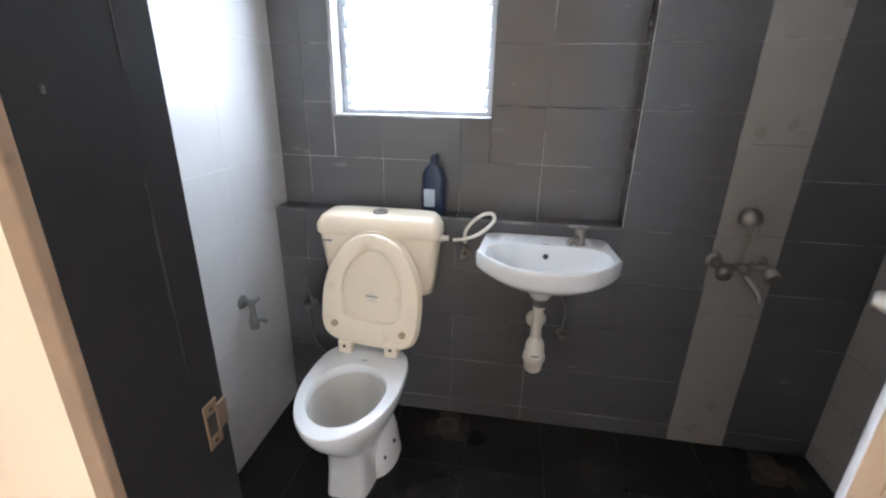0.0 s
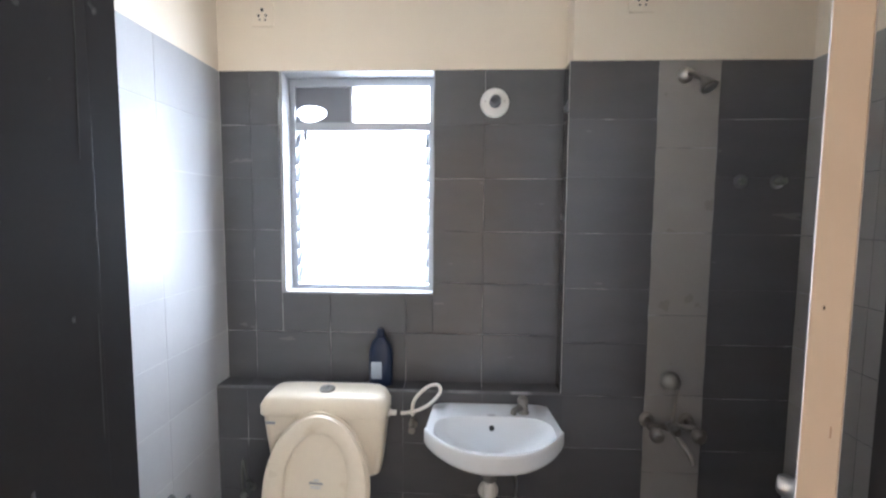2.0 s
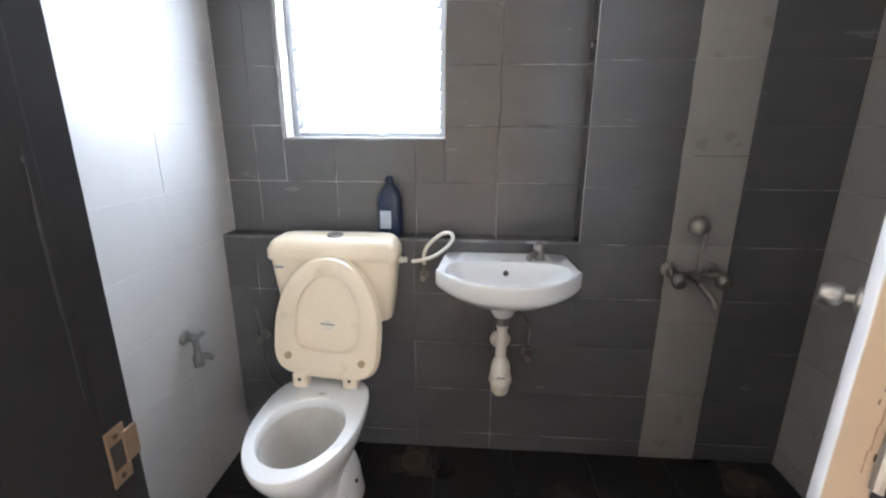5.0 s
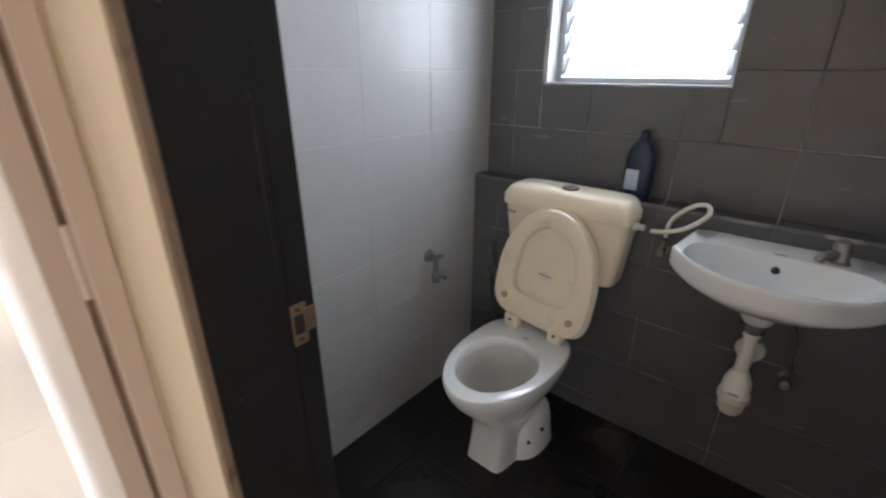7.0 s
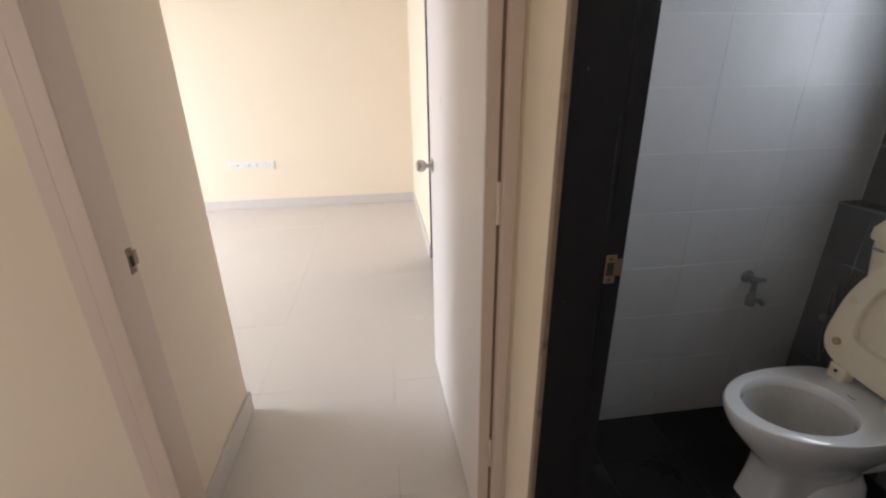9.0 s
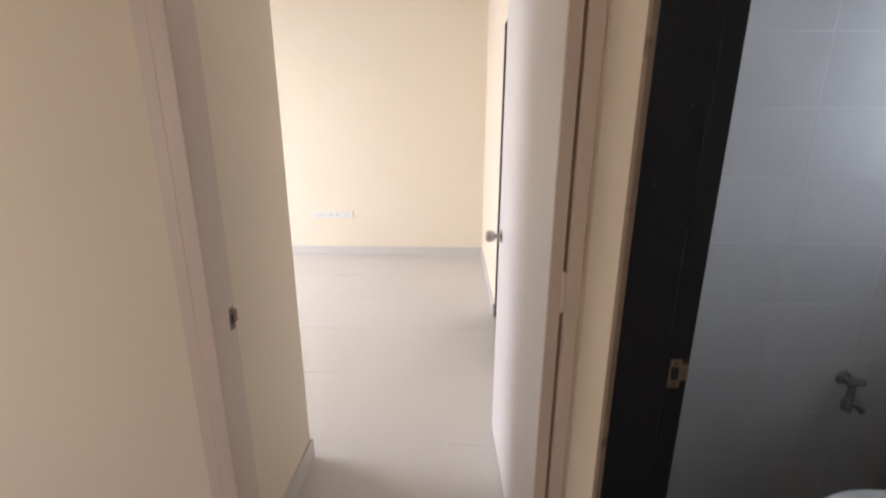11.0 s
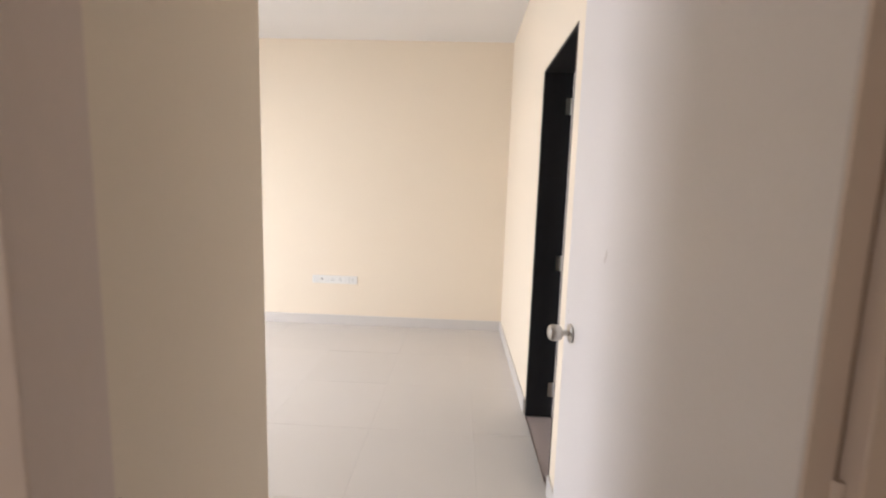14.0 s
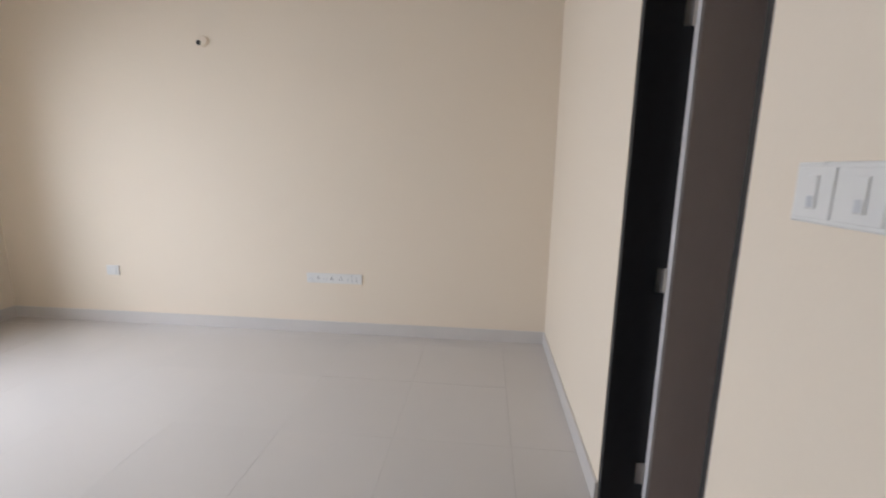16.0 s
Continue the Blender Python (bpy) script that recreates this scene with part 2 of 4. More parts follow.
# pale joint beads along the corners of the recess
structure("trim_recess", boxes((NX - 0.0106, BY - 0.0102, LEDGE + 0.009, NX - 0.0086, BY - 0.0082, TOP), (BX0 + 0.0095, BYN - 0.0110, LEDGE + 0.009, BX0 + 0.0112, BYN - 0.0092, TOP)), BEAD,
          "thin pale joints in the corners of the window recess", "trim")

# bright overcast distance outside the bathroom window
structure("backdrop", box(-3.5, 3.4, -0.2, 2.5, 3.42, 5.0), BRIGHT_SKY, "bright white sky outside the bathroom window", "sky")

# ---- lobby and the unseen hall added behind it ----
floor_main = structure("floor", boxes((FX, SY, -0.2, -0.66, RY, -0.004), (-0.66, -4.7, -0.2, 1.5, DW0, -0.004)), FLOOR_JOINT, "floor of large beige vitrified tiles", "floor")
structure("ceiling", boxes((FX - 0.15, SY - 0.15, CEIL, LX2, RY + 0.16, CEIL + 0.15), (LX2, -4.85, CEIL, 1.62, DW0, CEIL + 0.15)), WHITE_PAINT, "white painted flat ceiling", "ceiling")
structure("wall_lobby_east", boxes((1.5, -4.7, -0.2, 1.62, -3.4, CEIL), (1.5, -1.8, -0.2, 1.62, DW0, CEIL), (1.5, -3.4, -0.2, 1.62, -1.8, 0.7), (1.5, -3.4, 2.1, 1.62, -1.8, CEIL)), CREAM, "unseen cream hall wall with an added opening that lights the lobby", "wall")
structure("wall_hall_south", box(-0.6, -4.85, -0.2, 1.62, -4.7, CEIL), CREAM, "cream painted hall end wall", "wall")
structure("wall_lobby_west", box(RETX, -4.7, -0.2, LX, EY0 - 0.0752, CEIL), CREAM, "cream painted wall beside the bedroom doorway", "wall")
structure("wall_return", box(RETX, EY0 - 0.076, -0.2, LX - 0.106, RETY, CEIL), CREAM, "cream painted return wall inside the bedroom doorway", "wall")
structure("wall_lintel", box(LX2, EY0 - 0.076, TOP + 0.071, LX, EY1 + 0.035, CEIL), CREAM, "cream plaster over the bedroom door", "wall")
structure("wall_pier", box(LX2, EY1 + 0.035, -0.2, LX, DW0 + 0.02, CEIL), CREAM, "narrow cream pier beside the bedroom door", "wall")

# ---- bedroom shell ----
structure("wall_bedroom_far", box(FX - 0.15, SY - 0.15, -0.2, FX, RY + 0.16, CEIL), CREAM, "cream painted far wall of the bedroom", "wall")
structure("wall_bedroom_north", boxes((FX, RY, -0.2, OX0 - 0.03, RY + 0.16, CEIL), (OX1 + 0.03, RY, -0.2, BX0 - 0.12, RY + 0.16, CEIL), (OX0 - 0.03, RY, TOP + 0.0, OX1 + 0.03, RY + 0.16, CEIL)),
          CREAM, "cream painted bedroom wall with the second bathroom door", "wall")
structure("wall_bedroom_south", boxes((FX - 0.15, SY - 0.15, -0.2, -3.35, SY, CEIL), (-1.3, SY - 0.15, -0.2, RETX, SY, CEIL), (-3.35, SY - 0.15, -0.2, -1.3, SY, 0.75), (-3.35, SY - 0.15, 2.15, -1.3, SY, CEIL)),
          CREAM, "cream bedroom wall with the window opening", "wall")

# ---- shape helpers ----
def loft(rings, cap_first=True, cap_last=True, closed=True):
    bm = bmesh.new()
    made = [[bm.verts.new(p) for p in r] for r in rings]
    n = len(made[0])
    for a, b in zip(made, made[1:]):
        for i in range(n if closed else n - 1):
            bm.faces.new((a[i], a[(i + 1) % n], b[(i + 1) % n], b[i]))
    if cap_first:
        bm.faces.new(list(reversed(made[0])))
    if cap_last:
        bm.faces.new(made[-1])
    bmesh.ops.recalc_face_normals(bm, faces=bm.faces[:])
    return bm


def lathe(profile, m=Matrix.Identity(4), n=24):
    """A turned solid: profile rows of radius and height, along the z of m."""
    rings = [[m @ Vector((max(r, 1e-4) * math.cos(2 * math.pi * i / n), max(r, 1e-4) * math.sin(2 * math.pi * i / n), z)) for i in range(n)] for r, z in profile]
    return loft(rings)


def tube(points, radius, n=10, steps=8):
    """A round pipe along a smooth line through the points."""
    p = [Vector(q) for q in points]
    p = [p[0] * 2 - p[1]] + p + [p[-1] * 2 - p[-2]]
    line = []
    for i in range(1, len(p) - 2):
        for s in range(steps):
            t = s / steps
            a, b, c, d = p[i - 1:i + 3]
            line.append(0.5 * ((2 * b) + (c - a) * t + (2 * a - 5 * b + 4 * c - d) * t * t + (3 * b - a - 3 * c + d) * t ** 3))
    line.append(p[-2])
    rings, side = [], None
    for i, q in enumerate(line):
        d = (line[min(i + 1, len(line) - 1)] - line[max(i - 1, 0)]).normalized()
        side = (side - d * side.dot(d)).normalized() if side else d.orthogonal().normalized()
        up = d.cross(side)
        rings.append([q + radius * (math.cos(2 * math.pi * k / n) * side + math.sin(2 * math.pi * k / n) * up) for k in range(n)])
    return loft(rings)


def egg(hw, front, back, z, n=44, power=2.0, back_power=2.0, cx=0.0, taper=0.0):
    """A closed outline, wide at hw, from y front to y back, squarer with a higher power, narrowing to the front by the taper."""
    mid, pts = front + (back - front) * 0.56, []
    for i in range(n):
        a = 2 * math.pi * i / n
        c, s = math.cos(a), math.sin(a)
        e = power if s < 0 else back_power
        x = hw * math.copysign(abs(c) ** (2 / e), c)
        y = mid + ((mid - front) if s < 0 else (back - mid)) * math.copysign(abs(s) ** (2 / e), s)
        x *= 1 - taper * (back - y) / (back - front)
        pts.append(Vector((cx + x, y, z)))
    return pts


# ---- materials of things ----
CERAMIC = material("white_ceramic", (0.69, 0.70, 0.71), 0.12, vary=0.02, scale=3, fine=40, bump=0.0, coat=0.3, rough_vary=0.04)
DULL_CERAMIC = material("greyish_ceramic", (0.52, 0.50, 0.47), 0.35, vary=0.10, scale=9, fine=60, bump=0.004, spots=(0.42, 0.38, 0.33), spot_size=7, spot_cut=0.6)
IVORY = material("aged_ivory_plastic", (0.73, 0.64, 0.505), 0.3, vary=0.05, scale=5, fine=60, bump=0.004, spots=(0.60, 0.49, 0.34), spot_size=5, spot_cut=0.66)
PVC = material("white_pvc", (0.72, 0.69, 0.63), 0.35, vary=0.04, scale=8, fine=60, bump=0.004)
CHROME = material("dull_chrome", (0.28, 0.265, 0.245), 0.46, metal=1.0, vary=0.12, scale=14, fine=90, bump=0.008)
STEEL = material("brushed_steel", (0.52, 0.50, 0.47), 0.32, metal=1.0, vary=0.08, scale=20, fine=160, bump=0.006)
BRASS = material("tarnished_brass", (0.28, 0.205, 0.14), 0.5, metal=0.6, vary=0.15, scale=30, fine=120, bump=0.02)
OLD_METAL = material("corroded_valve_metal", (0.15, 0.158, 0.15), 0.6, metal=0.4, vary=0.4, scale=40, fine=120, bump=0.05)
BLUE_BOTTLE = material("dark_blue_plastic", (0.008, 0.018, 0.05), 0.35, vary=0.1, scale=10, fine=60, bump=0.0)
LABEL_WHITE = material("worn_paper_label", (0.36, 0.42, 0.50), 0.6, vary=0.15, scale=30, fine=120)
ALU = material("grey_aluminium", (0.38, 0.40, 0.43), 0.4, metal=0.4, vary=0.05, scale=8, fine=90, bump=0.004)
BOARD = material("grey_window_board", (0.20, 0.21, 0.24), 0.5, vary=0.08, scale=8, fine=90)
SWITCH_WHITE = material("white_switch_plastic", (0.72, 0.705, 0.67), 0.3, vary=0.02, scale=8, fine=60, bump=0.0)
GREY_PRINT = material("grey_print", (0.25, 0.26, 0.28), 0.6, vary=0.1, fine=90)
DARK_HOLE = material("dark_hole", (0.03, 0.03, 0.03), 0.8, vary=0.1, fine=90)
DIRT = material("dried_floor_dirt", (0.030, 0.025, 0.020), 0.55, vary=0.35, scale=25, fine=90, spots=(0.055, 0.045, 0.034), spot_size=18, spot_cut=0.55)
STAIN = material("brown_stain", (0.065, 0.046, 0.032), 0.6, vary=0.3, scale=30, fine=90)
# bare wood of door chips, also the shade painted into the hinge gap
GAP_BROWN = material("chip_wood_and_gap_shade", (0.36, 0.25, 0.18), 0.8, vary=0.2, scale=20, fine=90)
MARK_GREY = material("pale_grey_print", (0.54, 0.545, 0.55), 0.6, vary=0.1, fine=90)
PAD = material("brown_pad", (0.40, 0.29, 0.17), 0.6, vary=0.2, scale=30, fine=90)
LEAF_TAN = material("tan_door_laminate", (0.52, 0.42, 0.32), 0.5, vary=0.05, scale=3, fine=60, bump=0.02, stretch=(1, 1, 0.2), spots=(0.40, 0.30, 0.21), spot_size=3, spot_cut=0.72)
LEAF_BROWN = material("taupe_door_laminate", (0.44, 0.365, 0.33), 0.5, vary=0.05, scale=3, fine=60, bump=0.02, stretch=(1, 1, 0.2))


def glass(name, rough):
    m = bpy.data.materials.new(name)
    m.use_nodes = True
    p = m.node_tree.nodes["Principled BSDF"]
    p.inputs["Base Color"].default_value = (0.96, 0.98, 0.98, 1)
    p.inputs["Roughness"].default_value = rough
    p.inputs["Transmission Weight"].default_value = 1.0
    p.inputs["IOR"].default_value = 1.3
    return m


FROSTED = glass("frosted_glass", 0.35)


def pane(name, bm, parent, mat=FROSTED):
    ob = part(name, bm, mat, parent)
    ob.visible_shadow = False
    return ob


# ---- bathroom window ----
def bathroom_window():
    w = tagged(new("window_1"), "aluminium louvre window with frosted slats and a transom", "window", "", "structure")
    y0, y1 = 1.715, 1.755
    x0, x1, z0, z1 = WX0 + 0.012, WX1 - 0.002, WZ0 + 0.004, WZ1 - 0.004
    part("window_frame", boxes((x0, y0, z0, x0 + 0.022, y1, z1), (x1 - 0.022, y0, z0, x1, y1, z1), (x0 + 0.022, y0, z0, x1 - 0.022, y1, z0 + 0.02),
                               (x0 + 0.022, y0, z1 - 0.032, x1 - 0.022, y1, z1), (x0 + 0.022, y0, 1.888, x1 - 0.022, y1, 1.922), bevel=0.0015), ALU, w)
    # opaque half of the transom with an oval cut through it
    n, cx, cz = 40, -0.682, 1.960
    bx0, bx1, bz0, bz1 = x0 + 0.022, -0.508, 1.922, z1 - 0.032
    inner, outer = [], []
    for i in range(n):
        a = 2 * math.pi * i / n
        c, s = math.cos(a), math.sin(a)
        wob = 1 + 0.05 * math.sin(3 * a + 1)
        inner.append((cx + 0.062 * c * wob, cz + 0.034 * s * wob))
        k = min(((bx1 - cx) if c > 0 else (cx - bx0)) / max(abs(c), 1e-6), ((bz1 - cz) if s > 0 else (cz - bz0)) / max(abs(s), 1e-6))
        outer.append((cx + k * c, cz + k * s))
    for corner in ((bx0, bz0), (bx0, bz1), (bx1, bz0), (bx1, bz1)):
        near = min(range(n), key=lambda i: (outer[i][0] - corner[0]) ** 2 + (outer[i][1] - corner[1]) ** 2)
        outer[near] = corner
    rings = [[Vector((x, yy, z)) for x, z in ring] for ring, yy in ((inner, 1.738), (inner, 1.730), (outer, 1.730), (outer, 1.738), (inner, 1.738))]
    part("board", loft(rings, False, False), BOARD, w, "grey board with an oval cut-out")
    pane("pane", box(-0.508, 1.733, 1.922, x1 - 0.022, 1.737, z1 - 0.032), w)
    part("mullion", box(-0.520, y0 + 0.004, 1.922, -0.508, y1 - 0.004, z1 - 0.032, 0.001), ALU, w)
    slats = 9
    for i in range(slats):
        z = z0 + 0.03 + (1.880 - z0 - 0.02) * (i + 0.45) / slats
        slat = box(-(x1 - x0) / 2 + 0.040, -0.045, -0.002, (x1 - x0) / 2 - 0.034, 0.045, 0.002, 0.0008, 1)
        ob = pane("slat", slat, w)
        ob.matrix_world = pose((x0 + x1) / 2, 1.742, z, 52, 0, 0)
        for sx in (x0 + 0.030, x1 - 0.030):
            clip = part("clip", box(-0.008, -0.040, -0.005, 0.008, 0.040, 0.005, 0.002), ALU, w)
            clip.matrix_world = pose(sx, 1.735, z, 52, 0, 0)
    part("lever", boxes((-0.707, 1.700, 1.850, -0.690, 1.716, 1.890), (-0.704, 1.696, 1.818, -0.693, 1.708, 1.856), bevel=0.003), ALU, w)
    part("window_sill", box(WX0 + 0.001, BYN - 0.004, WZ0 - 0.006, WX1 - 0.001, y0 + 0.01, WZ0 + 0.006, 0.002), PALE_TILE, w)
    part("reveal", boxes((WX0 - 0.0, BYN + 0.001, WZ0 + 0.006, WX0 + 0.011, 1.84, WZ1), (WX1 - 0.002, BYN + 0.001, WZ0 + 0.006, WX1, 1.84, WZ1), (WX0 + 0.011, BYN - 0.010, WZ1 - 0.003, WX1 - 0.002, 1.84, WZ1 + 0.012)), PALE_TILE, w)


bathroom_window()


# ---- toilet and cistern ----
def toilet():
    t = thing("toilet", (-0.567, 0, BF), "white ceramic toilet with its aged ivory seat and lid raised", "toilet")
    h = 0.42
    out = [(0.0, 0.112, 1.036, 1.36, 9, 0.36), (0.010, 0.112, 1.036, 1.36, 9, 0.36), (0.10, 0.098, 1.050, 1.34, 8, 0.30), (0.165, 0.092, 1.050, 1.33, 5, 0.20),
           (0.225, 0.104, 1.005, 1.34, 2.4, 0.05), (0.29, 0.134, 0.945, 1.36, 2.1, 0), (0.345, 0.157, 0.900, 1.375, 2.0, 0), (0.38, 0.167, 0.880, 1.38, 2.0, 0),
           (h - 0.012, 0.171, 0.872, 1.38, 2.0, 0), (h - 0.003, 0.169, 0.875, 1.378, 2.0, 0), (h, 0.164, 0.880, 1.375, 2.0, 0)]
    rings = [egg(w, f, b, z, power=p, back_power=3.2, cx=-0.012 if z < 0.2 else 0.0, taper=k) for z, w, f, b, p, k in out]
    inn = [(h, 0.127, 0.924, 1.240), (h - 0.014, 0.119, 0.932, 1.232), (h - 0.030, 0.119, 0.934, 1.234)]
    rings += [egg(w, f, b, z) for z, w, f, b in inn]
    part("bowl", loft(rings, cap_last=False), CERAMIC, t, smooth=True)
    # below the rim the ceramic is greyer and duller, with blotches
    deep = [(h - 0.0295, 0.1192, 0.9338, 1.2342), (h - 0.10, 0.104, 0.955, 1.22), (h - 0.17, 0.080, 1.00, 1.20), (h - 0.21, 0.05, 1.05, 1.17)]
    part("basin", loft([egg(w, f, b, z) for z, w, f, b in deep], cap_first=False), DULL_CERAMIC, t, "duller greyish inside of the bowl", smooth=True)
    part("foot_flange", loft([egg(0.126, 1.12, 1.37, z, power=2.4, back_power=3) for z in (0.0, 0.004)] + [egg(w, f, 1.36, z, power=2.4, back_power=3) for w, f, z in ((0.119, 1.125, 0.055), (0.112, 1.135, 0.10), (0.098, 1.16, 0.135), (0.075, 1.20, 0.150))]), CERAMIC, t, smooth=True)
    for y, z in ((1.175, 0.070), (1.235, 0.095)):
        part("bolt_hole", lathe([(0.008, 0), (0.008, 0.004)], pose(0.094 + (y - 1.175) * 0.30, y, z, 0, 72, -22), 12), DARK_HOLE, t)
    part("outlet_pipe", tube([(0, 1.34, 0.16), (0, 1.45, 0.16), (0, 1.54, 0.17)], 0.05, 16), CERAMIC, t, smooth=True)
    part("flush_pipe", tube([(0, 1.36, 0.36), (0, 1.455, 0.40), (0, 1.475, 0.52), (0, 1.475, 0.66)], 0.022, 12), PVC, t, smooth=True)
    # seat ring and lid, raised and leaning back on the cistern
    lean = pose(-0.006, 1.325, h + 0.008, -8, 3.5, -3)
    up = lean @ Matrix(((1, 0, 0, 0), (0, 0, 1, 0), (0, -1, 0, 0), (0, 0, 0, 1)))

    def oval(hw, low, top, depth, n=44):
        mid, pts = low + (top - low) * 0.38, []
        for i in range(n):
            a = 2 * math.pi * i / n
            c, s = math.cos(a), math.sin(a)
            e = 2.0 if s > 0 else 4.2
            pts.append(up @ Vector((hw * math.copysign(abs(c) ** (2 / e), c), -(mid + ((top - mid) if s > 0 else (mid - low)) * math.copysign(abs(s) ** (2 / e), s)), -depth)))
        return pts

    part("seat", loft([oval(0.113, 0.120, 0.385, 0.004), oval(0.116, 0.115, 0.388, 0.018), oval(0.128, 0.10, 0.402, 0.024), oval(0.165, 0.040, 0.432, 0.024), oval(0.182, 0.026, 0.445, 0.020),
                       oval(0.188, 0.020, 0.450, 0.010), oval(0.186, 0.022, 0.448, 0.002), oval(0.113, 0.120, 0.385, 0.002), oval(0.113, 0.120, 0.385, 0.004)], False, False), IVORY, t, smooth=True)
    part("lid", loft([oval(0.190, 0.016, 0.455, -0.001), oval(0.192, 0.014, 0.457, -0.008), oval(0.186, 0.02, 0.452, -0.018), oval(0.15, 0.05, 0.42, -0.022)]), IVORY, t, smooth=True)
    for x in (-0.128, 0.135):
        part("bumper", lathe([(0.013, 0), (0.012, 0.007), (0.008, 0.009)], up @ pose(x, -0.095, -0.032, 0, 0, 0), 14), PAD, t, "worn brown buffer pad", smooth=True)
    lab = up @ pose(0, 0, 0)
    sticker = part("sticker", box(-0.024, -0.216, -0.0035, 0.024, -0.210, -0.0025), GREY_PRINT, t, "small printed sticker")
    sticker.matrix_local = lab
    for u, v0, v1 in ((0.010, -0.226, -0.221), (0.018, -0.204, -0.201), (0.018, -0.198, -0.195)):
        line = part("print", box(-u, v0, -0.0033, u, v1, -0.0025), MARK_GREY, t)
        line.matrix_local = lab
    for x in (-0.088, 0.088):
        part("hinge", boxes((x - 0.026, 1.300, h - 0.002, x + 0.026, 1.345, h + 0.050), bevel=0.006), IVORY, t)
        part("hinge_screw", lathe([(0.006, 0), (0.005, 0.003)], pose(x, 1.2995, h + 0.03, 90, 0, 0), 10), DARK_HOLE, t)
    part("maker_mark", box(-0.010, 1.262, h + 0.0005, 0.014, 1.267, h + 0.002), GREY_PRINT, t)
    return t


def cistern():
    c = thing("cistern", (-0.550, 1.538, 0.592), "aged ivory plastic cistern hung on the tiled wall above the toilet", "cistern")

    def ring(hw, depth, z, rr=0.03, n=6):
        pts = []
        for (cx, cy, a0) in ((hw - rr, -rr, 0), (-(hw - rr), -rr, 90), (-(hw - rr), -(depth - rr), 180), (hw - rr, -(depth - rr), 270)):
            for k in range(n):
                a = radians(a0 + 90 * k / (n - 1))
                pts.append(Vector((cx + rr * math.cos(a), cy + rr * math.sin(a), z)))
        return pts

    part("tank", loft([ring(0.186, 0.10, 0.0), ring(0.198, 0.115, 0.012), ring(0.208, 0.122, 0.08), ring(0.221, 0.130, 0.20), ring(0.223, 0.132, 0.237)]), IVORY, c, smooth=True)
    part("tank_lid", loft([ring(0.228, 0.140, 0.237), ring(0.231, 0.143, 0.242), ring(0.231, 0.142, 0.272), ring(0.214, 0.134, 0.300), ring(0.200, 0.122, 0.309), ring(0.15, 0.08, 0.311, 0.02)]), IVORY, c, smooth=True)
    b = part("flush_button", lathe([(0.028, 0.308), (0.028, 0.316), (0.025, 0.319)], pose(0, -0.07, 0), 28), CHROME, c, "worn chrome flush button", smooth=True)
    part("button_split", box(-0.001, -0.094, 0.3185, 0.001, -0.046, 0.3196), DARK_HOLE, b)
    part("badge", box(-0.208, -0.1342, 0.205, -0.172, -0.130, 0.214, 0.001), GREY_PRINT, c, "small grey maker's badge")
    part("inlet_nut", lathe([(0.014, 0), (0.014, 0.02), (0.010, 0.022), (0.010, 0.04)], pose(0.214, -0.06, 0.225, 0, 90, 0), 12), PVC, c)
    return c


toilet()
cistern()
hose = tagged(part("water_hose", tube([(-0.282, 1.506, 0.802), (-0.238, 1.498, 0.812), (-0.192, 1.494, 0.832), (-0.154, 1.498, 0.862), (-0.134, 1.510, 0.889), (-0.143, 1.519, 0.908), (-0.172, 1.524, 0.904), (-0.204, 1.527, 0.881), (-0.230, 1.528, 0.850), (-0.240, 1.529, 0.822), (-0.240, 1.524, 0.785)], 0.0068, 10), PVC, smooth=True),
              "looped white flexible water hose between cistern and basin", "hose")


def angle_valve(at, label, mat=CHROME, size=0.8):
    v = thing("angle_valve", at, label, "valve")
    v.scale = (size, size, size)
    part("flange", lathe([(0.026, 0), (0.024, 0.006), (0.014, 0.010)], pose(0, 0, 0, 90, 0, 0), 18), mat, v, smooth=True)
    part("body", lathe([(0.011, 0.006), (0.011, 0.040), (0.014, 0.042), (0.014, 0.055)], pose(0, 0, 0, 90, 0, 0), 14), mat, v, smooth=True)
    part("knob", lathe([(0.012, 0.055), (0.019, 0.058), (0.020, 0.074), (0.012, 0.080)], pose(0, 0, 0, 90, 0, 0), 10), mat, v, smooth=True)
    part("outlet", lathe([(0.009, 0), (0.009, 0.035), (0.012, 0.036), (0.012, 0.048)], pose(0, -0.03, 0.0), 12), mat, v, smooth=True)
    return v


angle_valve((-0.240, 1.541, 0.742), "small dull angle valve on the tiles between cistern and basin", CHROME, 0.7)
angle_valve((-0.885, 1.541, 0.470), "dark angle valve on the tiles behind the toilet", OLD_METAL)
angle_valve((0.155, 1.541, 0.435), "chrome angle valve on the tiles under the basin")
tagged(part("supply_pipe", tube([(0.100, 1.455, 0.715), (0.114, 1.458, 0.655), (0.140, 1.486, 0.605), (0.157, 1.505, 0.545), (0.155, 1.511, 0.478)], 0.0040, 8), STEEL, smooth=True), "thin dull bent supply pipe under the basin", "pipe")
tagged(part("flush_hose", tube([(-0.885, 1.511, 0.515), (-0.895, 1.505, 0.60), (-0.905, 1.515, 0.50), (-0.885, 1.525, 0.30), (-0.84, 1.53, 0.22)], 0.005, 8), OLD_METAL, smooth=True), "thin dark hose hanging beside the toilet", "hose")


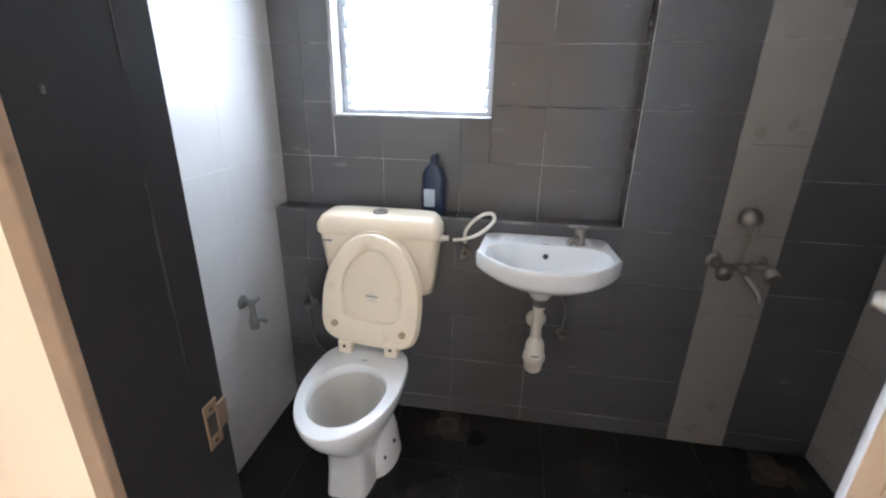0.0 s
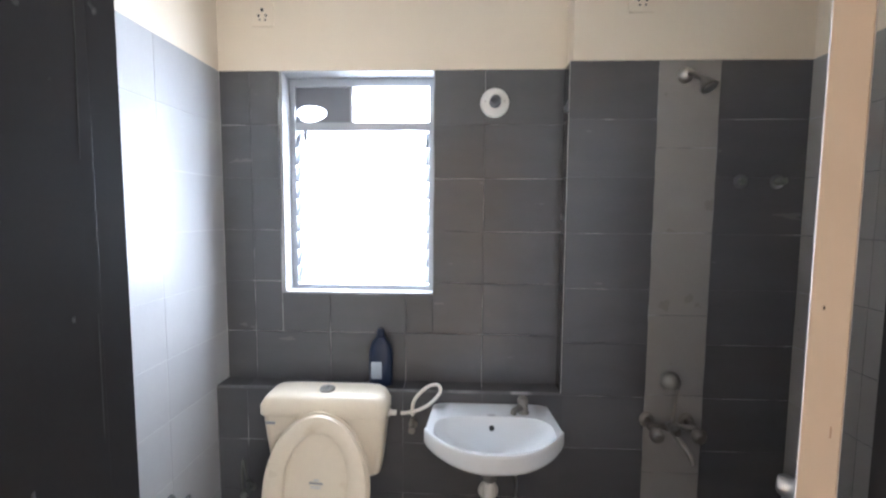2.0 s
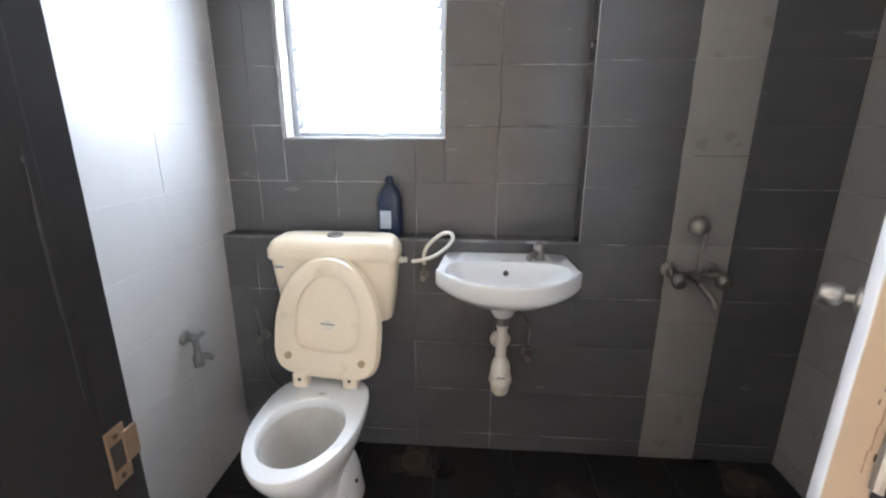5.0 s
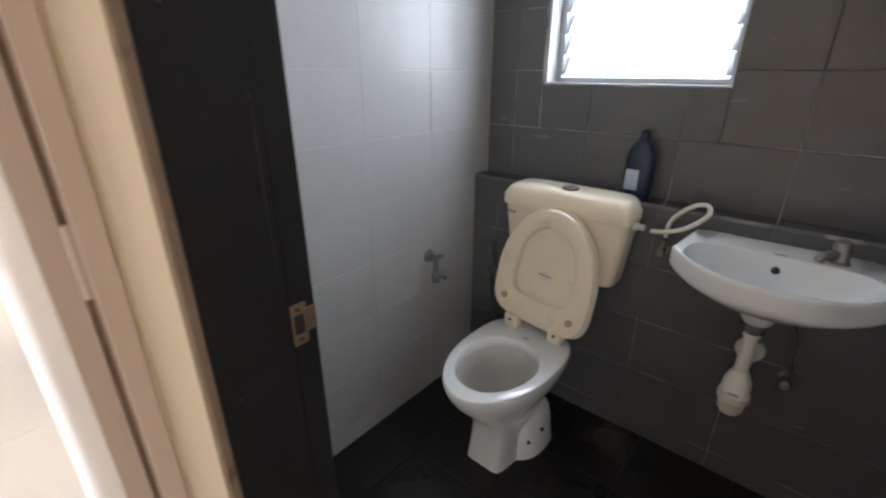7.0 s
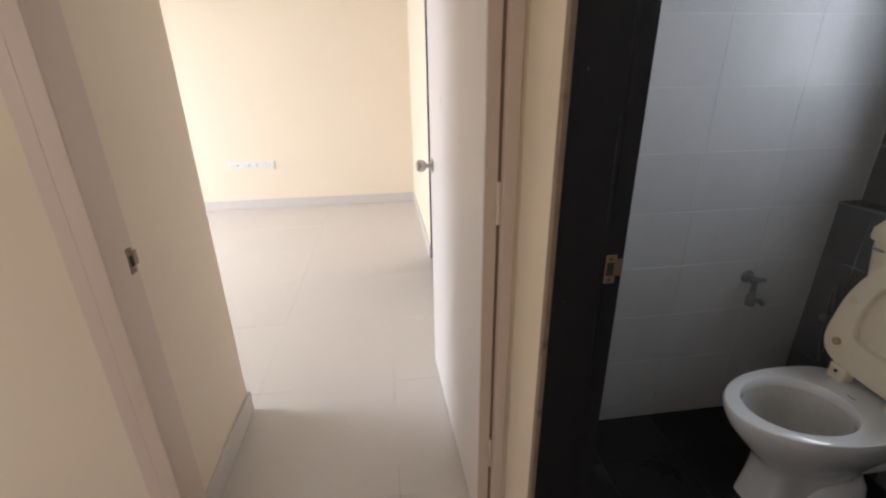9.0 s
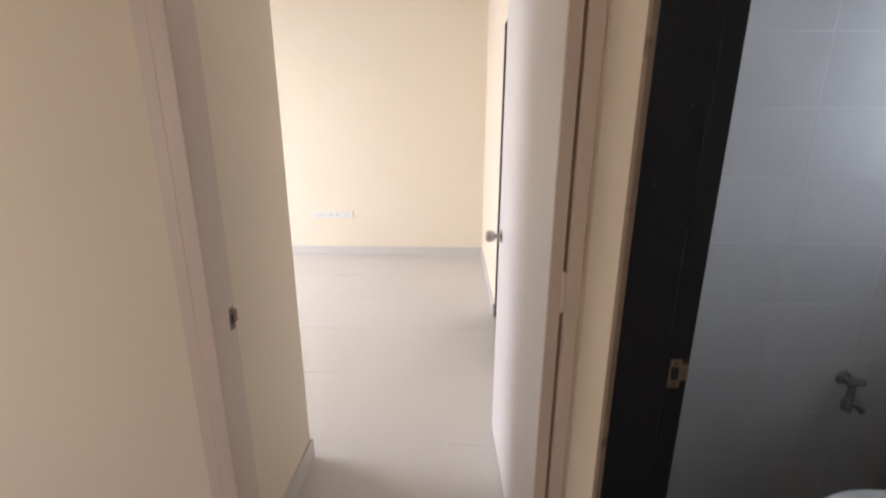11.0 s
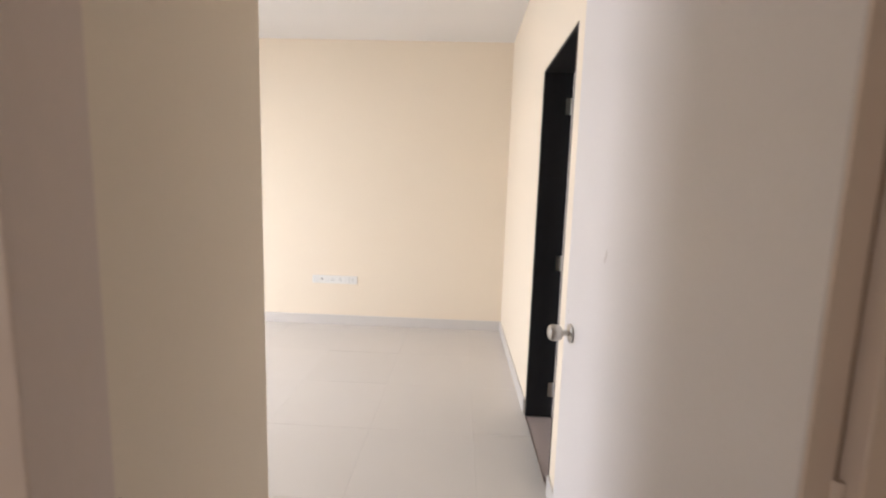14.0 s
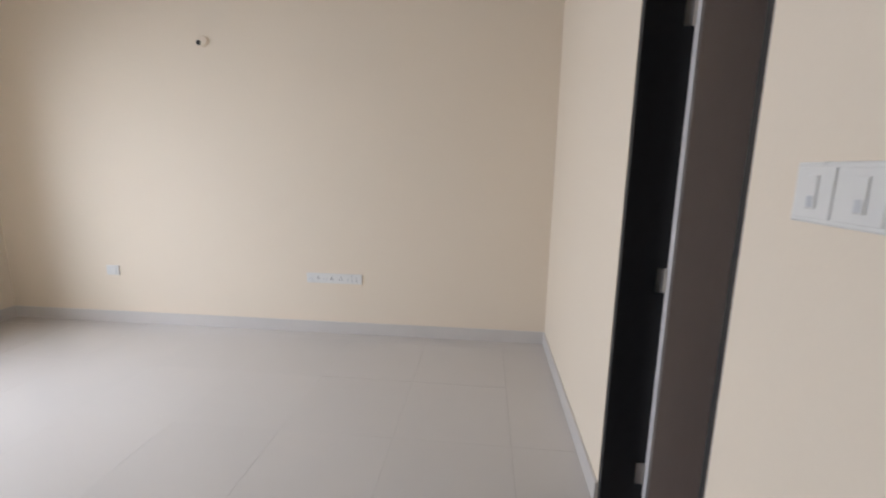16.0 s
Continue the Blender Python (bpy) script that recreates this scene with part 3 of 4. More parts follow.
# ---- basin ----
def basin():
    b = thing("wash_basin", (0.054, 1.541, 0.0), "small white ceramic wash basin hung on the grey tiles", "wash basin")
    n = 56

    def outline(scale, z, cut=0.0, grow=1.0, cy=-0.20):
        pts = []
        for i in range(n):
            a = 2 * math.pi * i / n
            c, s = math.cos(a), math.sin(a)
            if s >= 0:
                r = min(0.232 / max(abs(c), 1e-6), 0.20 / max(s, 1e-6))
                x, y = r * c, r * s
                x *= 1 - 0.07 * max(y, 0) / 0.20
            else:
                x = 0.236 * math.copysign(abs(c) ** 0.9, c)
                y = -0.168 * (1 - abs(c) ** 2.1) ** 0.9
            y = cy + y * scale
            pts.append(Vector((x * scale * grow, min(y, -cut), z)))
        return pts

    def round_at(r, z, cy):
        return [Vector((r * math.cos(2 * math.pi * i / n), cy + r * math.sin(2 * math.pi * i / n), z)) for i in range(n)]

    def blend(a, b, t):
        return [p.lerp(q, t) for p, q in zip(a, b)]

    bottom = round_at(0.045, 0.706, -0.135)
    rings = [bottom, blend(bottom, outline(1, 0.732), 0.45), blend(bottom, outline(1, 0.755), 0.78), outline(0.945, 0.767), outline(0.982, 0.773), outline(1, 0.784), outline(1, 0.823), outline(0.992, 0.830), outline(0.975, 0.833)]
    rings += [egg(w, f, k, z, n, 2.1, 3.6) for w, f, k, z in ((0.203, -0.346, -0.102, 0.830), (0.197, -0.340, -0.106, 0.822), (0.180, -0.322, -0.112, 0.795), (0.150, -0.295, -0.120, 0.765), (0.105, -0.265, -0.132, 0.732))]
    rings += [round_at(0.055, 0.712, -0.19), round_at(0.018, 0.708, -0.19)]
    part("bowl", loft(rings), CERAMIC, b, smooth=True)
    part("overflow", lathe([(0.010, 0), (0.010, 0.003)], pose(0.0, -0.114, 0.792, 72, 0, 0), 16), DARK_HOLE, b, "dark round overflow hole")
    part("maker_mark", box(-0.014, -0.100, 0.8305, 0.014, -0.096, 0.8335), GREY_PRINT, b)
    part("spare_hole", lathe([(0.007, 0.8295), (0.007, 0.8315)], pose(-0.135, -0.055, 0), 14), DARK_HOLE, b)
    part("drain", lathe([(0.020, 0.7085), (0.018, 0.7105)], pose(0, -0.19, 0), 18), CHROME, b)
    return b


basin()


def basin_tap():
    t = thing("basin_tap", (0.172, 1.475, 0.829), "chrome pillar tap standing on the basin's back ledge", "tap")
    t.scale = (0.86, 0.86, 0.95)
    part("base", lathe([(0.026, 0), (0.025, 0.006), (0.020, 0.010), (0.019, 0.034), (0.016, 0.042)], n=18), CHROME, t, smooth=True)
    part("spout", tube([(0, 0, 0.022), (-0.022, -0.018, 0.026), (-0.044, -0.036, 0.020), (-0.050, -0.042, 0.008)], 0.0125, 12), CHROME, t, smooth=True)
    part("handle", lathe([(0.013, 0.040), (0.022, 0.044), (0.023, 0.056), (0.017, 0.066), (0.005, 0.069)], pose(0, 0, 0, 8, -6, 0), n=10), CHROME, t, smooth=True)
    return t


basin_tap()


def bottle_trap():
    t = thing("bottle_trap", (0.048, 1.408, 0.0), "white plastic bottle trap hanging under the basin", "waste trap")
    part("collar", lathe([(0.044, 0.712), (0.044, 0.665), (0.034, 0.645)], n=20), CERAMIC, t, smooth=True)
    part("nut", lathe([(0.026, 0.645), (0.026, 0.615), (0.022, 0.610)], n=8), CHROME, t)
    part("tail_pipe", lathe([(0.018, 0.615), (0.022, 0.600), (0.018, 0.596), (0.018, 0.44)], n=16), PVC, t, smooth=True)
    part("bottle", lathe([(0.020, 0.482), (0.027, 0.470), (0.035, 0.448), (0.036, 0.412), (0.041, 0.406), (0.041, 0.386), (0.036, 0.380), (0.031, 0.346), (0.026, 0.338)], n=20), PVC, t, smooth=True)
    part("wall_pipe", tube([(0, 0.01, 0.425), (0.0, 0.05, 0.47), (0.005, 0.09, 0.485), (0.005, 0.132, 0.485)], 0.018, 14), PVC, t, smooth=True)
    part("wall_flange", lathe([(0.040, 0), (0.036, 0.012), (0.022, 0.018)], pose(0.005, 0.133, 0.485, 90, 0, 0), 20), PVC, t, smooth=True)
    part("print", box(-0.014, -0.0375, 0.414, 0.014, -0.035, 0.420), GREY_PRINT, t)
    return t


bottle_trap()


# ---- shower fittings ----
def shower_mixer():
    s = thing("shower_mixer", (0.717, 1.541, 0.767), "tarnished chrome bath mixer with two handles on the light tile band", "mixer tap")
    s.scale = (0.88, 0.88, 0.94)
    out = pose(0, 0, 0, 90, 0, 0)
    for x in (-0.083, 0.083):
        part("wall_flange", lathe([(0.032, 0.0), (0.030, 0.008), (0.016, 0.014), (0.014, 0.050)], pose(x, 0, 0.02) @ out, 20), CHROME, s, smooth=True)
    part("body", lathe([(0.010, -0.100), (0.015, -0.095), (0.015, -0.068), (0.011, -0.062), (0.011, -0.026), (0.017, -0.022), (0.017, 0.022), (0.011, 0.026), (0.011, 0.062), (0.015, 0.068), (0.015, 0.095), (0.010, 0.100)], pose(0, -0.055, 0.015, 0, 90, 0), 18), CHROME, s, smooth=True)
    for x in (-0.083, 0.083):
        part("handle", lathe([(0.010, 0.0), (0.010, 0.020), (0.022, 0.024), (0.029, 0.036), (0.028, 0.052), (0.019, 0.064), (0.006, 0.067)], pose(x, -0.062, 0.012, 102, 0, 0), 18), CHROME, s, smooth=True)
    part("centre_cap", lathe([(0.020, 0), (0.022, 0.02), (0.014, 0.034)], pose(0, -0.07, 0.012) @ out, 16), CHROME, s, smooth=True)
    part("spout", tube([(0.0, -0.075, 0.0), (0.01, -0.11, -0.02), (0.022, -0.165, -0.046), (0.026, -0.180, -0.070)], 0.012, 12), CHROME, s, smooth=True)
    part("riser", tube([(0.0, -0.058, 0.03), (0.004, -0.058, 0.08), (0.012, -0.060, 0.16), (0.010, -0.064, 0.198), (-0.008, -0.070, 0.210)], 0.0065, 12), CHROME, s, smooth=True)
    part("hand_shower", lathe([(0.003, 0.034), (0.020, 0.030), (0.033, 0.018), (0.040, 0.0), (0.040, -0.007), (0.035, -0.010), (0.003, -0.011)], pose(-0.027, -0.074, 0.204, 22, -16, 0), 28), CHROME, s, smooth=True)
    return s


shower_mixer()


def shower_head():
    s = thing("overhead_shower", (0.724, 1.541, 2.047), "dull chrome shower head on a short bent wall arm", "shower head")
    part("wall_flange", lathe([(0.027, 0), (0.027, 0.006), (0.024, 0.016), (0.016, 0.024), (0.008, 0.027)], pose(0, 0, 0, 90, 0, 0), 20), STEEL, s, smooth=True)
    part("arm", tube([(0, -0.018, 0), (0.008, -0.045, -0.008), (0.016, -0.070, -0.026), (0.022, -0.088, -0.046)], 0.0085, 10), CHROME, s, smooth=True)
    part("rose", lathe([(0.009, 0.026), (0.013, 0.018), (0.020, 0.002), (0.027, -0.012), (0.027, -0.018), (0.022, -0.021)], pose(0.025, -0.097, -0.056, -34, -14, 0), 22), CHROME, s, smooth=True)
    part("face", lathe([(0.021, -0.0205), (0.020, -0.0225)], pose(0.025, -0.097, -0.056, -34, -14, 0), 22), STEEL, s, "paler spray face")
    return s


shower_head()


def pipe_stub(at, label, long):
    s = thing("pipe_stub", at, label, "pipe", group="capped pipes in the shower wall")
    part("grout_ring", lathe([(0.026, 0), (0.023, 0.003), (0.016, 0.005)], pose(0, 0, 0, 90, 0, 0), 14), GREY_GROUT, s)
    part("plug", lathe([(0.014, 0.0), (0.014, long), (0.010, long + 0.004)], pose(0, 0, 0, 90, 0, 0), 12), OLD_METAL, s, smooth=True)
    return s


pipe_stub((0.937, 1.541, 1.676), "dark pipe plug set in the grey tiles", 0.012)
pipe_stub((1.064, 1.541, 1.676), "short capped pipe stub set in the grey tiles", 0.035)


def lamp_base():
    s = thing("lamp_holder", (0.061, 1.631, 1.975), "round white ceiling-rose plate with an empty lamp holder", "lamp holder")
    out = pose(0, 0, 0, 90, 0, 0)
    part("plate", lathe([(0.055, 0), (0.055, 0.006), (0.050, 0.012), (0.030, 0.016)], out, 32), SWITCH_WHITE, s, smooth=True)
    part("holder", lathe([(0.022, 0.014), (0.020, 0.050), (0.017, 0.052), (0.016, 0.030)], out, 22), GREY_PRINT, s, smooth=True)
    for x in (-0.036, 0.036):
        part("screw", lathe([(0.004, 0.013), (0.004, 0.017)], pose(x, 0, 0.004) @ out, 8), STEEL, s)


lamp_base()


def socket_plate(at, label):
    s = thing("socket", at, label, "socket", group="sockets above the bathroom tiles")
    part("plate", box(-0.045, -0.007, -0.045, 0.045, 0, 0.045, 0.003), CREAM, s)
    for x, z, r in ((0, 0.016, 0.006), (-0.014, -0.004, 0.0045), (0.014, -0.004, 0.0045), (-0.010, -0.020, 0.0035), (0.010, -0.020, 0.0035)):
        part("pin_hole", lathe([(r, 0), (r, 0.002)], pose(x, -0.0068, z, 90, 0, 0), 10), DARK_HOLE, s)


socket_plate((-0.828, 1.628, 2.306), "cream painted socket plate above the grey tiles")
socket_plate((0.562, 1.538, 2.304), "cream painted socket plate above the grey column")


def bottle():
    b = thing("cleaner_bottle", (-0.374, 1.595, LEDGE + 0.009), "dark blue plastic cleaner bottle with a pale label on the ledge", "bottle")
    prof = [(0.0, 1.02), (0.004, 1.10), (0.10, 1.10), (0.140, 1.05), (0.166, 0.85), (0.184, 0.50), (0.192, 0.34)]
    part("body", loft([[Vector((0.042 * k * math.copysign(abs(math.cos(a)) ** 0.8, math.cos(a)), 0.026 * k * math.copysign(abs(math.sin(a)) ** 0.8, math.sin(a)), z)) for a in (2 * math.pi * i / 24 for i in range(24))] for z, k in prof]), BLUE_BOTTLE, b, smooth=True)
    part("cap", lathe([(0.014, 0.190), (0.015, 0.194), (0.013, 0.216), (0.009, 0.224)], n=16), BLUE_BOTTLE, b, smooth=True)
    part("label", box(-0.034, -0.0305, 0.030, 0.008, -0.0290, 0.098, 0.0004), LABEL_WHITE, b, "worn pale label")


bottle()


def wall_tap():
    v = thing("wall_tap", (BX0 + 0.009, 1.245, 0.555), "corroded two-way wall tap on the pale tiles with rust runs below", "tap")
    o = pose(0, 0, 0, 0, 90, 0)
    part("flange", lathe([(0.026, 0), (0.022, 0.008), (0.012, 0.012), (0.012, 0.045)], pose(0, 0, 0.045) @ o, 16), OLD_METAL, v, smooth=True)
    part("handle", boxes((0.040, -0.030, 0.040, 0.052, 0.036, 0.054), bevel=0.004), OLD_METAL, v)
    part("body", lathe([(0.016, -0.062), (0.018, -0.030), (0.011, -0.012), (0.010, 0.05)], pose(0.034, 0.006, 0), 14), OLD_METAL, v, smooth=True)
    part("spout", tube([(0.034, 0, -0.03), (0.050, 0.022, -0.032), (0.058, 0.040, -0.050)], 0.010, 10), OLD_METAL, v, smooth=True)


wall_tap()


def floor_drain(at, label):
    d = thing("floor_drain", at, label, "floor drain", group="floor drains")
    edge = [(0.085 + 0.018 * math.sin(3 * a + at[0] * 9) + 0.010 * math.sin(7 * a)) for a in (2 * math.pi * i / 40 for i in range(40))]
    part("dirt", loft([[Vector((k * q * math.cos(2 * math.pi * i / 40), k * q * math.sin(2 * math.pi * i / 40), z)) for i, q in enumerate(edge)] for k, z in ((1.0, -0.003), (1.0, 0.0004), (0.93, 0.0008))]), DIRT, d, "brown dirt stain round the drain")
    part("rim", lathe([(0.050, 0), (0.050, 0.003), (0.046, 0.004), (0.044, 0.001)], n=28), STAIN, d)
    part("grate", lathe([(0.044, 0.0), (0.044, 0.002)], n=24), STAIN, d)
    for i in range(5):
        part("slot", box(-0.026 + 0.002 * abs(i - 2) * 4, -0.022 + i * 0.011 - 0.002, 0.0022, 0.026 - 0.002 * abs(i - 2) * 4, -0.022 + i * 0.011 + 0.002, 0.003), DARK_HOLE, d)


floor_drain((-0.28, 1.450, BF + 0.001), "rusty round floor drain beside the toilet")
floor_drain((0.985, 1.440, BF + 0.001), "rusty round floor drain in the shower corner")


# ---- doors ----
def knob(parent, m):
    m = m @ Matrix.Scale(0.82, 4)
    k = part("knob", lathe([(0.011, 0.010), (0.011, 0.031), (0.021, 0.035), (0.026, 0.041), (0.0292, 0.054), (0.0288, 0.067), (0.025, 0.076), (0.018, 0.080), (0.004, 0.0815)], m, 24), STEEL, parent, "brushed steel knob", smooth=True)
    part("rosette", lathe([(0.034, 0), (0.033, 0.006), (0.024, 0.011), (0.012, 0.013)], m, 28), STEEL, k, smooth=True)


def hinge_plate(parent, m):
    part("hinge", loft([[m @ Vector(p) for p in r] for r in (((-0.016, -0.045, 0), (0.016, -0.045, 0), (0.016, 0.045, 0), (-0.016, 0.045, 0)), ((-0.016, -0.045, 0.003), (0.016, -0.045, 0.003), (0.016, 0.045, 0.003), (-0.016, 0.045, 0.003)))]), STEEL, parent)
    part("hinge_pin", lathe([(0.006, -0.046), (0.006, 0.046)], m @ pose(0.016, 0, 0.004, -90, 0, 0), 10), STEEL, parent)


# bathroom door leaf, swung inwards past a right angle
door1 = tagged(new("door_1"), "white bathroom door with tan edges standing open inwards", "door", "", "structure")
door1.matrix_world = pose(0.318, DW1 + 0.012, 0, 0, 0, 48.8)
part("leaf", box(0.004, 0.0, 0.004, 0.700, 0.033, 2.06, 0.002), DOOR_PAINT, door1)
part("edge_band", box(0.0, 0.001, 0.004, 0.0038, 0.032, 2.06, 0.001), LEAF_TAN, door1, "tan unpainted hinge edge")
knob(door1, pose(0.640, 0.0335, 0.945, -90, 0, 0))
for z in (0.22, 1.0, 1.84):
    part("hinge", lathe([(0.007, -0.05), (0.007, 0.05)], pose(-0.004, -0.003, z), 12), STEEL, door1)

# pale scratches and chips on the granite jamb, brown chips on the door's edge
SCRATCH = material("scratched_granite", (0.048, 0.048, 0.049), 0.7, vary=0.4, scale=60, fine=200)
wear = random.Random(11)
for y, z, long in ((0.306, 1.04, 0.22), (0.309, 1.34, 0.12), (0.300, 1.60, 0.18), (0.308, 0.82, 0.06), (0.304, 1.12, 0.10)):
    lean = wear.uniform(-0.004, 0.004)
    bm = loft([[(JL + 0.0002, y + lean * k - w, z + long * k), (JL + 0.0002, y + lean * k + w, z + long * k), (JL + 0.0015, y + lean * k + w, z + long * k), (JL + 0.0015, y + lean * k - w, z + long * k)]
               for k, w in ((0.0, 0.0001), (0.2, 0.0006), (0.55, 0.0003), (0.8, 0.0007), (1.0, 0.0001))])
    part("scratch", bm, SCRATCH, bath_frame)
for y, z in ((0.236, 0.905), (0.285, 1.46), (0.252, 1.71), (0.305, 1.25), (0.240, 1.33), (0.300, 0.63)):
    r = wear.uniform(0.0018, 0.0042)
    part("chip", lathe([(r, -0.001), (r * 0.8, 0.0004)], pose(JL + 0.0012, y, z, 0, 90, wear.uniform(0, 40)), 7), SCRATCH, bath_frame)
for y, z, w, h in ((0.0085, 1.046, 0.003, 0.008), (0.0070, 1.012, 0.0012, 0.036), (0.0082, 0.984, 0.0012, 0.028), (0.0098, 0.958, 0.0012, 0.026), (0.0022, 1.026, 0.0020, 0.030), (0.0030, 0.975, 0.0025, 0.008), (0.012, 1.032, 0.0012, 0.006), (0.008, 1.33, 0.0015, 0.012), (0.020, 1.46, 0.002, 0.004)):
    part("chip", box(-0.0004, y, z, 0.002, y + w, z + h, 0.0003), GAP_BROWN if h > 0.01 else STAIN, door1)

# bedroom door frame and leaf
structure("door_frame_bedroom", boxes(
    (LX - 0.105, EY0 - 0.075, 0, LX + 0.0045, EY0 - 0.0405, TOP), (LX - 0.105, EY0 - 0.040, 0, LX + 0.006, EY0, TOP),
    (LX - 0.105, EY1 + 0.004, 0, LX + 0.006, EY1 + 0.034, TOP),
    (LX - 0.105, EY0 - 0.075, TOP, LX + 0.006, EY1 + 0.034, TOP + 0.07), bevel=0.0015), FRAME_PAINT, "pinkish painted wooden bedroom door frame", "door frame")
# filler strip in the open hinge gap, its brown standing for shade
structure("trim_hinge_gap", box(LX - 0.10, EY1 - 0.003, 0.004, LX - 0.020, EY1 + 0.0035, 2.04), GAP_BROWN, "brown strip coloured as the shade in the gap behind the bedroom door", "trim")
door2 = tagged(new("door_2"), "white painted flush bedroom door standing wide open", "door", "", "structure")
door2.matrix_world = pose(LX - 0.014, EY1 - 0.004, 0, 0, 0, 180 + 1.8)
part("leaf", box(0.004, 0.0, 0.006, 0.878, 0.033, 2.052, 0.002), DOOR_PAINT, door2)
part("edge_band", box(0.0, 0.001, 0.006, 0.0038, 0.032, 2.052, 0.001), FRAME_PAINT, door2, "pinkish hinge edge")
part("lock_edge", box(0.8775, 0.010, 0.92, 0.880, 0.024, 1.04, 0.0008), STEEL, door2)
knob(door2, pose(0.806, 0.0335, 0.990, -90, 0, 0))
SMUDGE = material("rubbed_door_paint", (0.56, 0.51, 0.47), 0.6, vary=0.08, scale=40, fine=120)
for x, z, w, h in ((0.583, 1.250, 0.006, 0.016), (0.590, 1.236, 0.004, 0.010), (0.846, 1.045, 0.004, 0.008)):
    part("smudge", lathe([(1, -0.001), (0.7, 0.0002)], pose(x, 0.0332, z, -90, 0, 0) @ Matrix.Diagonal((w, h, 1, 1)), 12), SMUDGE, door2)
for z in (0.30, 1.05, 1.82):
    part("hinge", lathe([(0.007, -0.05), (0.007, 0.05)], pose(0.002, -0.004, z), 12), FRAME_PAINT, door2)


def strike_plate(at, turn, label, mat):
    s = thing("strike_plate", at, label, "strike plate", turn)
    bm = boxes((0, -0.012, -0.030, 0.002, 0.010, -0.014), (0, -0.012, 0.014, 0.002, 0.010, 0.030), (0, -0.012, -0.014, 0.002, -0.009, 0.014), (0, 0.006, -0.014, 0.003, 0.023, 0.020), bevel=0.0006)
    part("plate", bm, mat, s)
    part("mortise", box(0, -0.009, -0.014, 0.0012, 0.006, 0.014), DARK_HOLE, s)
    for z in (-0.022, 0.022):
        part("screw", lathe([(0.003, 0.002), (0.003, 0.003)], pose(0, -0.002, z, 0, 90, 0), 10), STAIN, s)


strike_plate((JL + 0.0005, 0.326, 0.969), 0, "tarnished brass strike plate let into the black granite jamb", BRASS)
strike_plate((LX - 0.085, EY0, 0.938), 90, "dull brown strike plate on the bedroom door jamb", BRASS)

# second bathroom seen through its doorway
structure("door_frame_second_bathroom", boxes((OX0 - 0.03, RY + 0.002, 0, OX0, RY + 0.175, TOP), (OX1, RY + 0.002, 0, OX1 + 0.03, RY + 0.175, TOP), (OX0, RY + 0.002, TOP - 0.012, OX1, RY + 0.175, TOP + 0.0), bevel=0.002),
          GRANITE, "black granite lining of the second bathroom doorway", "door frame")
for name, z0, z1, mat, label in (("wall_second_bathroom", -0.2, TOP, STRIP_TILE, "grey tiled walls of the second bathroom"),
                                ("wall_second_bathroom_upper", TOP, CEIL, CREAM, "cream painted wall above the second bathroom's tiling")):
    structure(name, boxes((OX0 - 0.30, RY + 0.16, z0, OX0 - 0.18, 1.75, z1), (-1.30, RY + 0.16, z0, -1.18, 1.75, z1), (OX0 - 0.30, 1.75, z0, -1.18, 1.87, z1)), mat, label, "wall")
structure("floor_second_bathroom", boxes((OX0 - 0.2, RY + 0.16, -0.2, -1.3, 1.75, -0.02), (OX0, RY, -0.2, OX1, RY + 0.16, -0.004)), LEAF_BROWN, "brown floor of the second bathroom", "floor")
structure("ceiling_second_bathroom", box(OX0 - 0.3, RY + 0.16, CEIL, -1.18, 1.87, CEIL + 0.15), WHITE_PAINT, "white ceiling of the second bathroom", "ceiling")
door3 = tagged(new("door_3"), "taupe laminate second bathroom door standing open inwards", "door", "", "structure")
door3.matrix_world = pose(OX0 + 0.004, RY + 0.165, 0, 0, 0, 90)
part("leaf", box(0.012, -0.034, 0.008, 0.700, 0, 2.084, 0.001), LEAF_BROWN, door3)
part("edge_band", box(0.0, -0.034, 0.008, 0.0115, 0, 2.084, 0.002), DOOR_PAINT, door3, "white painted hinge edge")
for z in (0.185, 0.985, 1.90):
    hinge_plate(door3, pose(-0.018, -0.0, z, 0, 0, 0) @ pose(0, 0, 0, 90, 0, 0))


# ---- bedroom fittings ----
def skirt(name, x0, y0, x1, y1):
    structure(name, box(x0, y0, 0, x1, y1, 0.10, 0.0015, 1), SKIRTING, "low beige tile skirting along the wall", "baseboard")


skirt("baseboard_far", FX, SY + 0.012, FX + 0.012, RY - 0.012)
skirt("baseboard_north", FX, RY - 0.012, OX0 - 0.032, RY)
skirt("baseboard_door", OX1 + 0.032, RY - 0.012, -0.72, RY)
skirt("baseboard_south", FX, SY, RETX, SY + 0.012)
skirt("baseboard_return", RETX - 0.012, RETY, LX - 0.107, RETY + 0.012)
skirt("baseboard_east", RETX - 0.012, SY + 0.012, RETX, RETY)
skirt("baseboard_lobby", LX, -4.6, LX + 0.012, EY0 - 0.078)


def board(at, label, w, h, pieces, turn=90.0, group=""):
    """A switchboard: plate, then rows of (u0, v0, u1, v1, material) for its modules."""
    s = thing("switchboard", at, label, "switchboard", turn, group)
    part("plate", box(-w / 2, -0.011, -h / 2, w / 2, 0, h / 2, 0.003), SWITCH_WHITE, s)
    for name, u0, v0, u1, v1, d, mat in pieces:
        part(name, box(u0, -0.011 - d, v0, u1, -0.0105, v1, 0.0008, 1), mat, s)
    return s


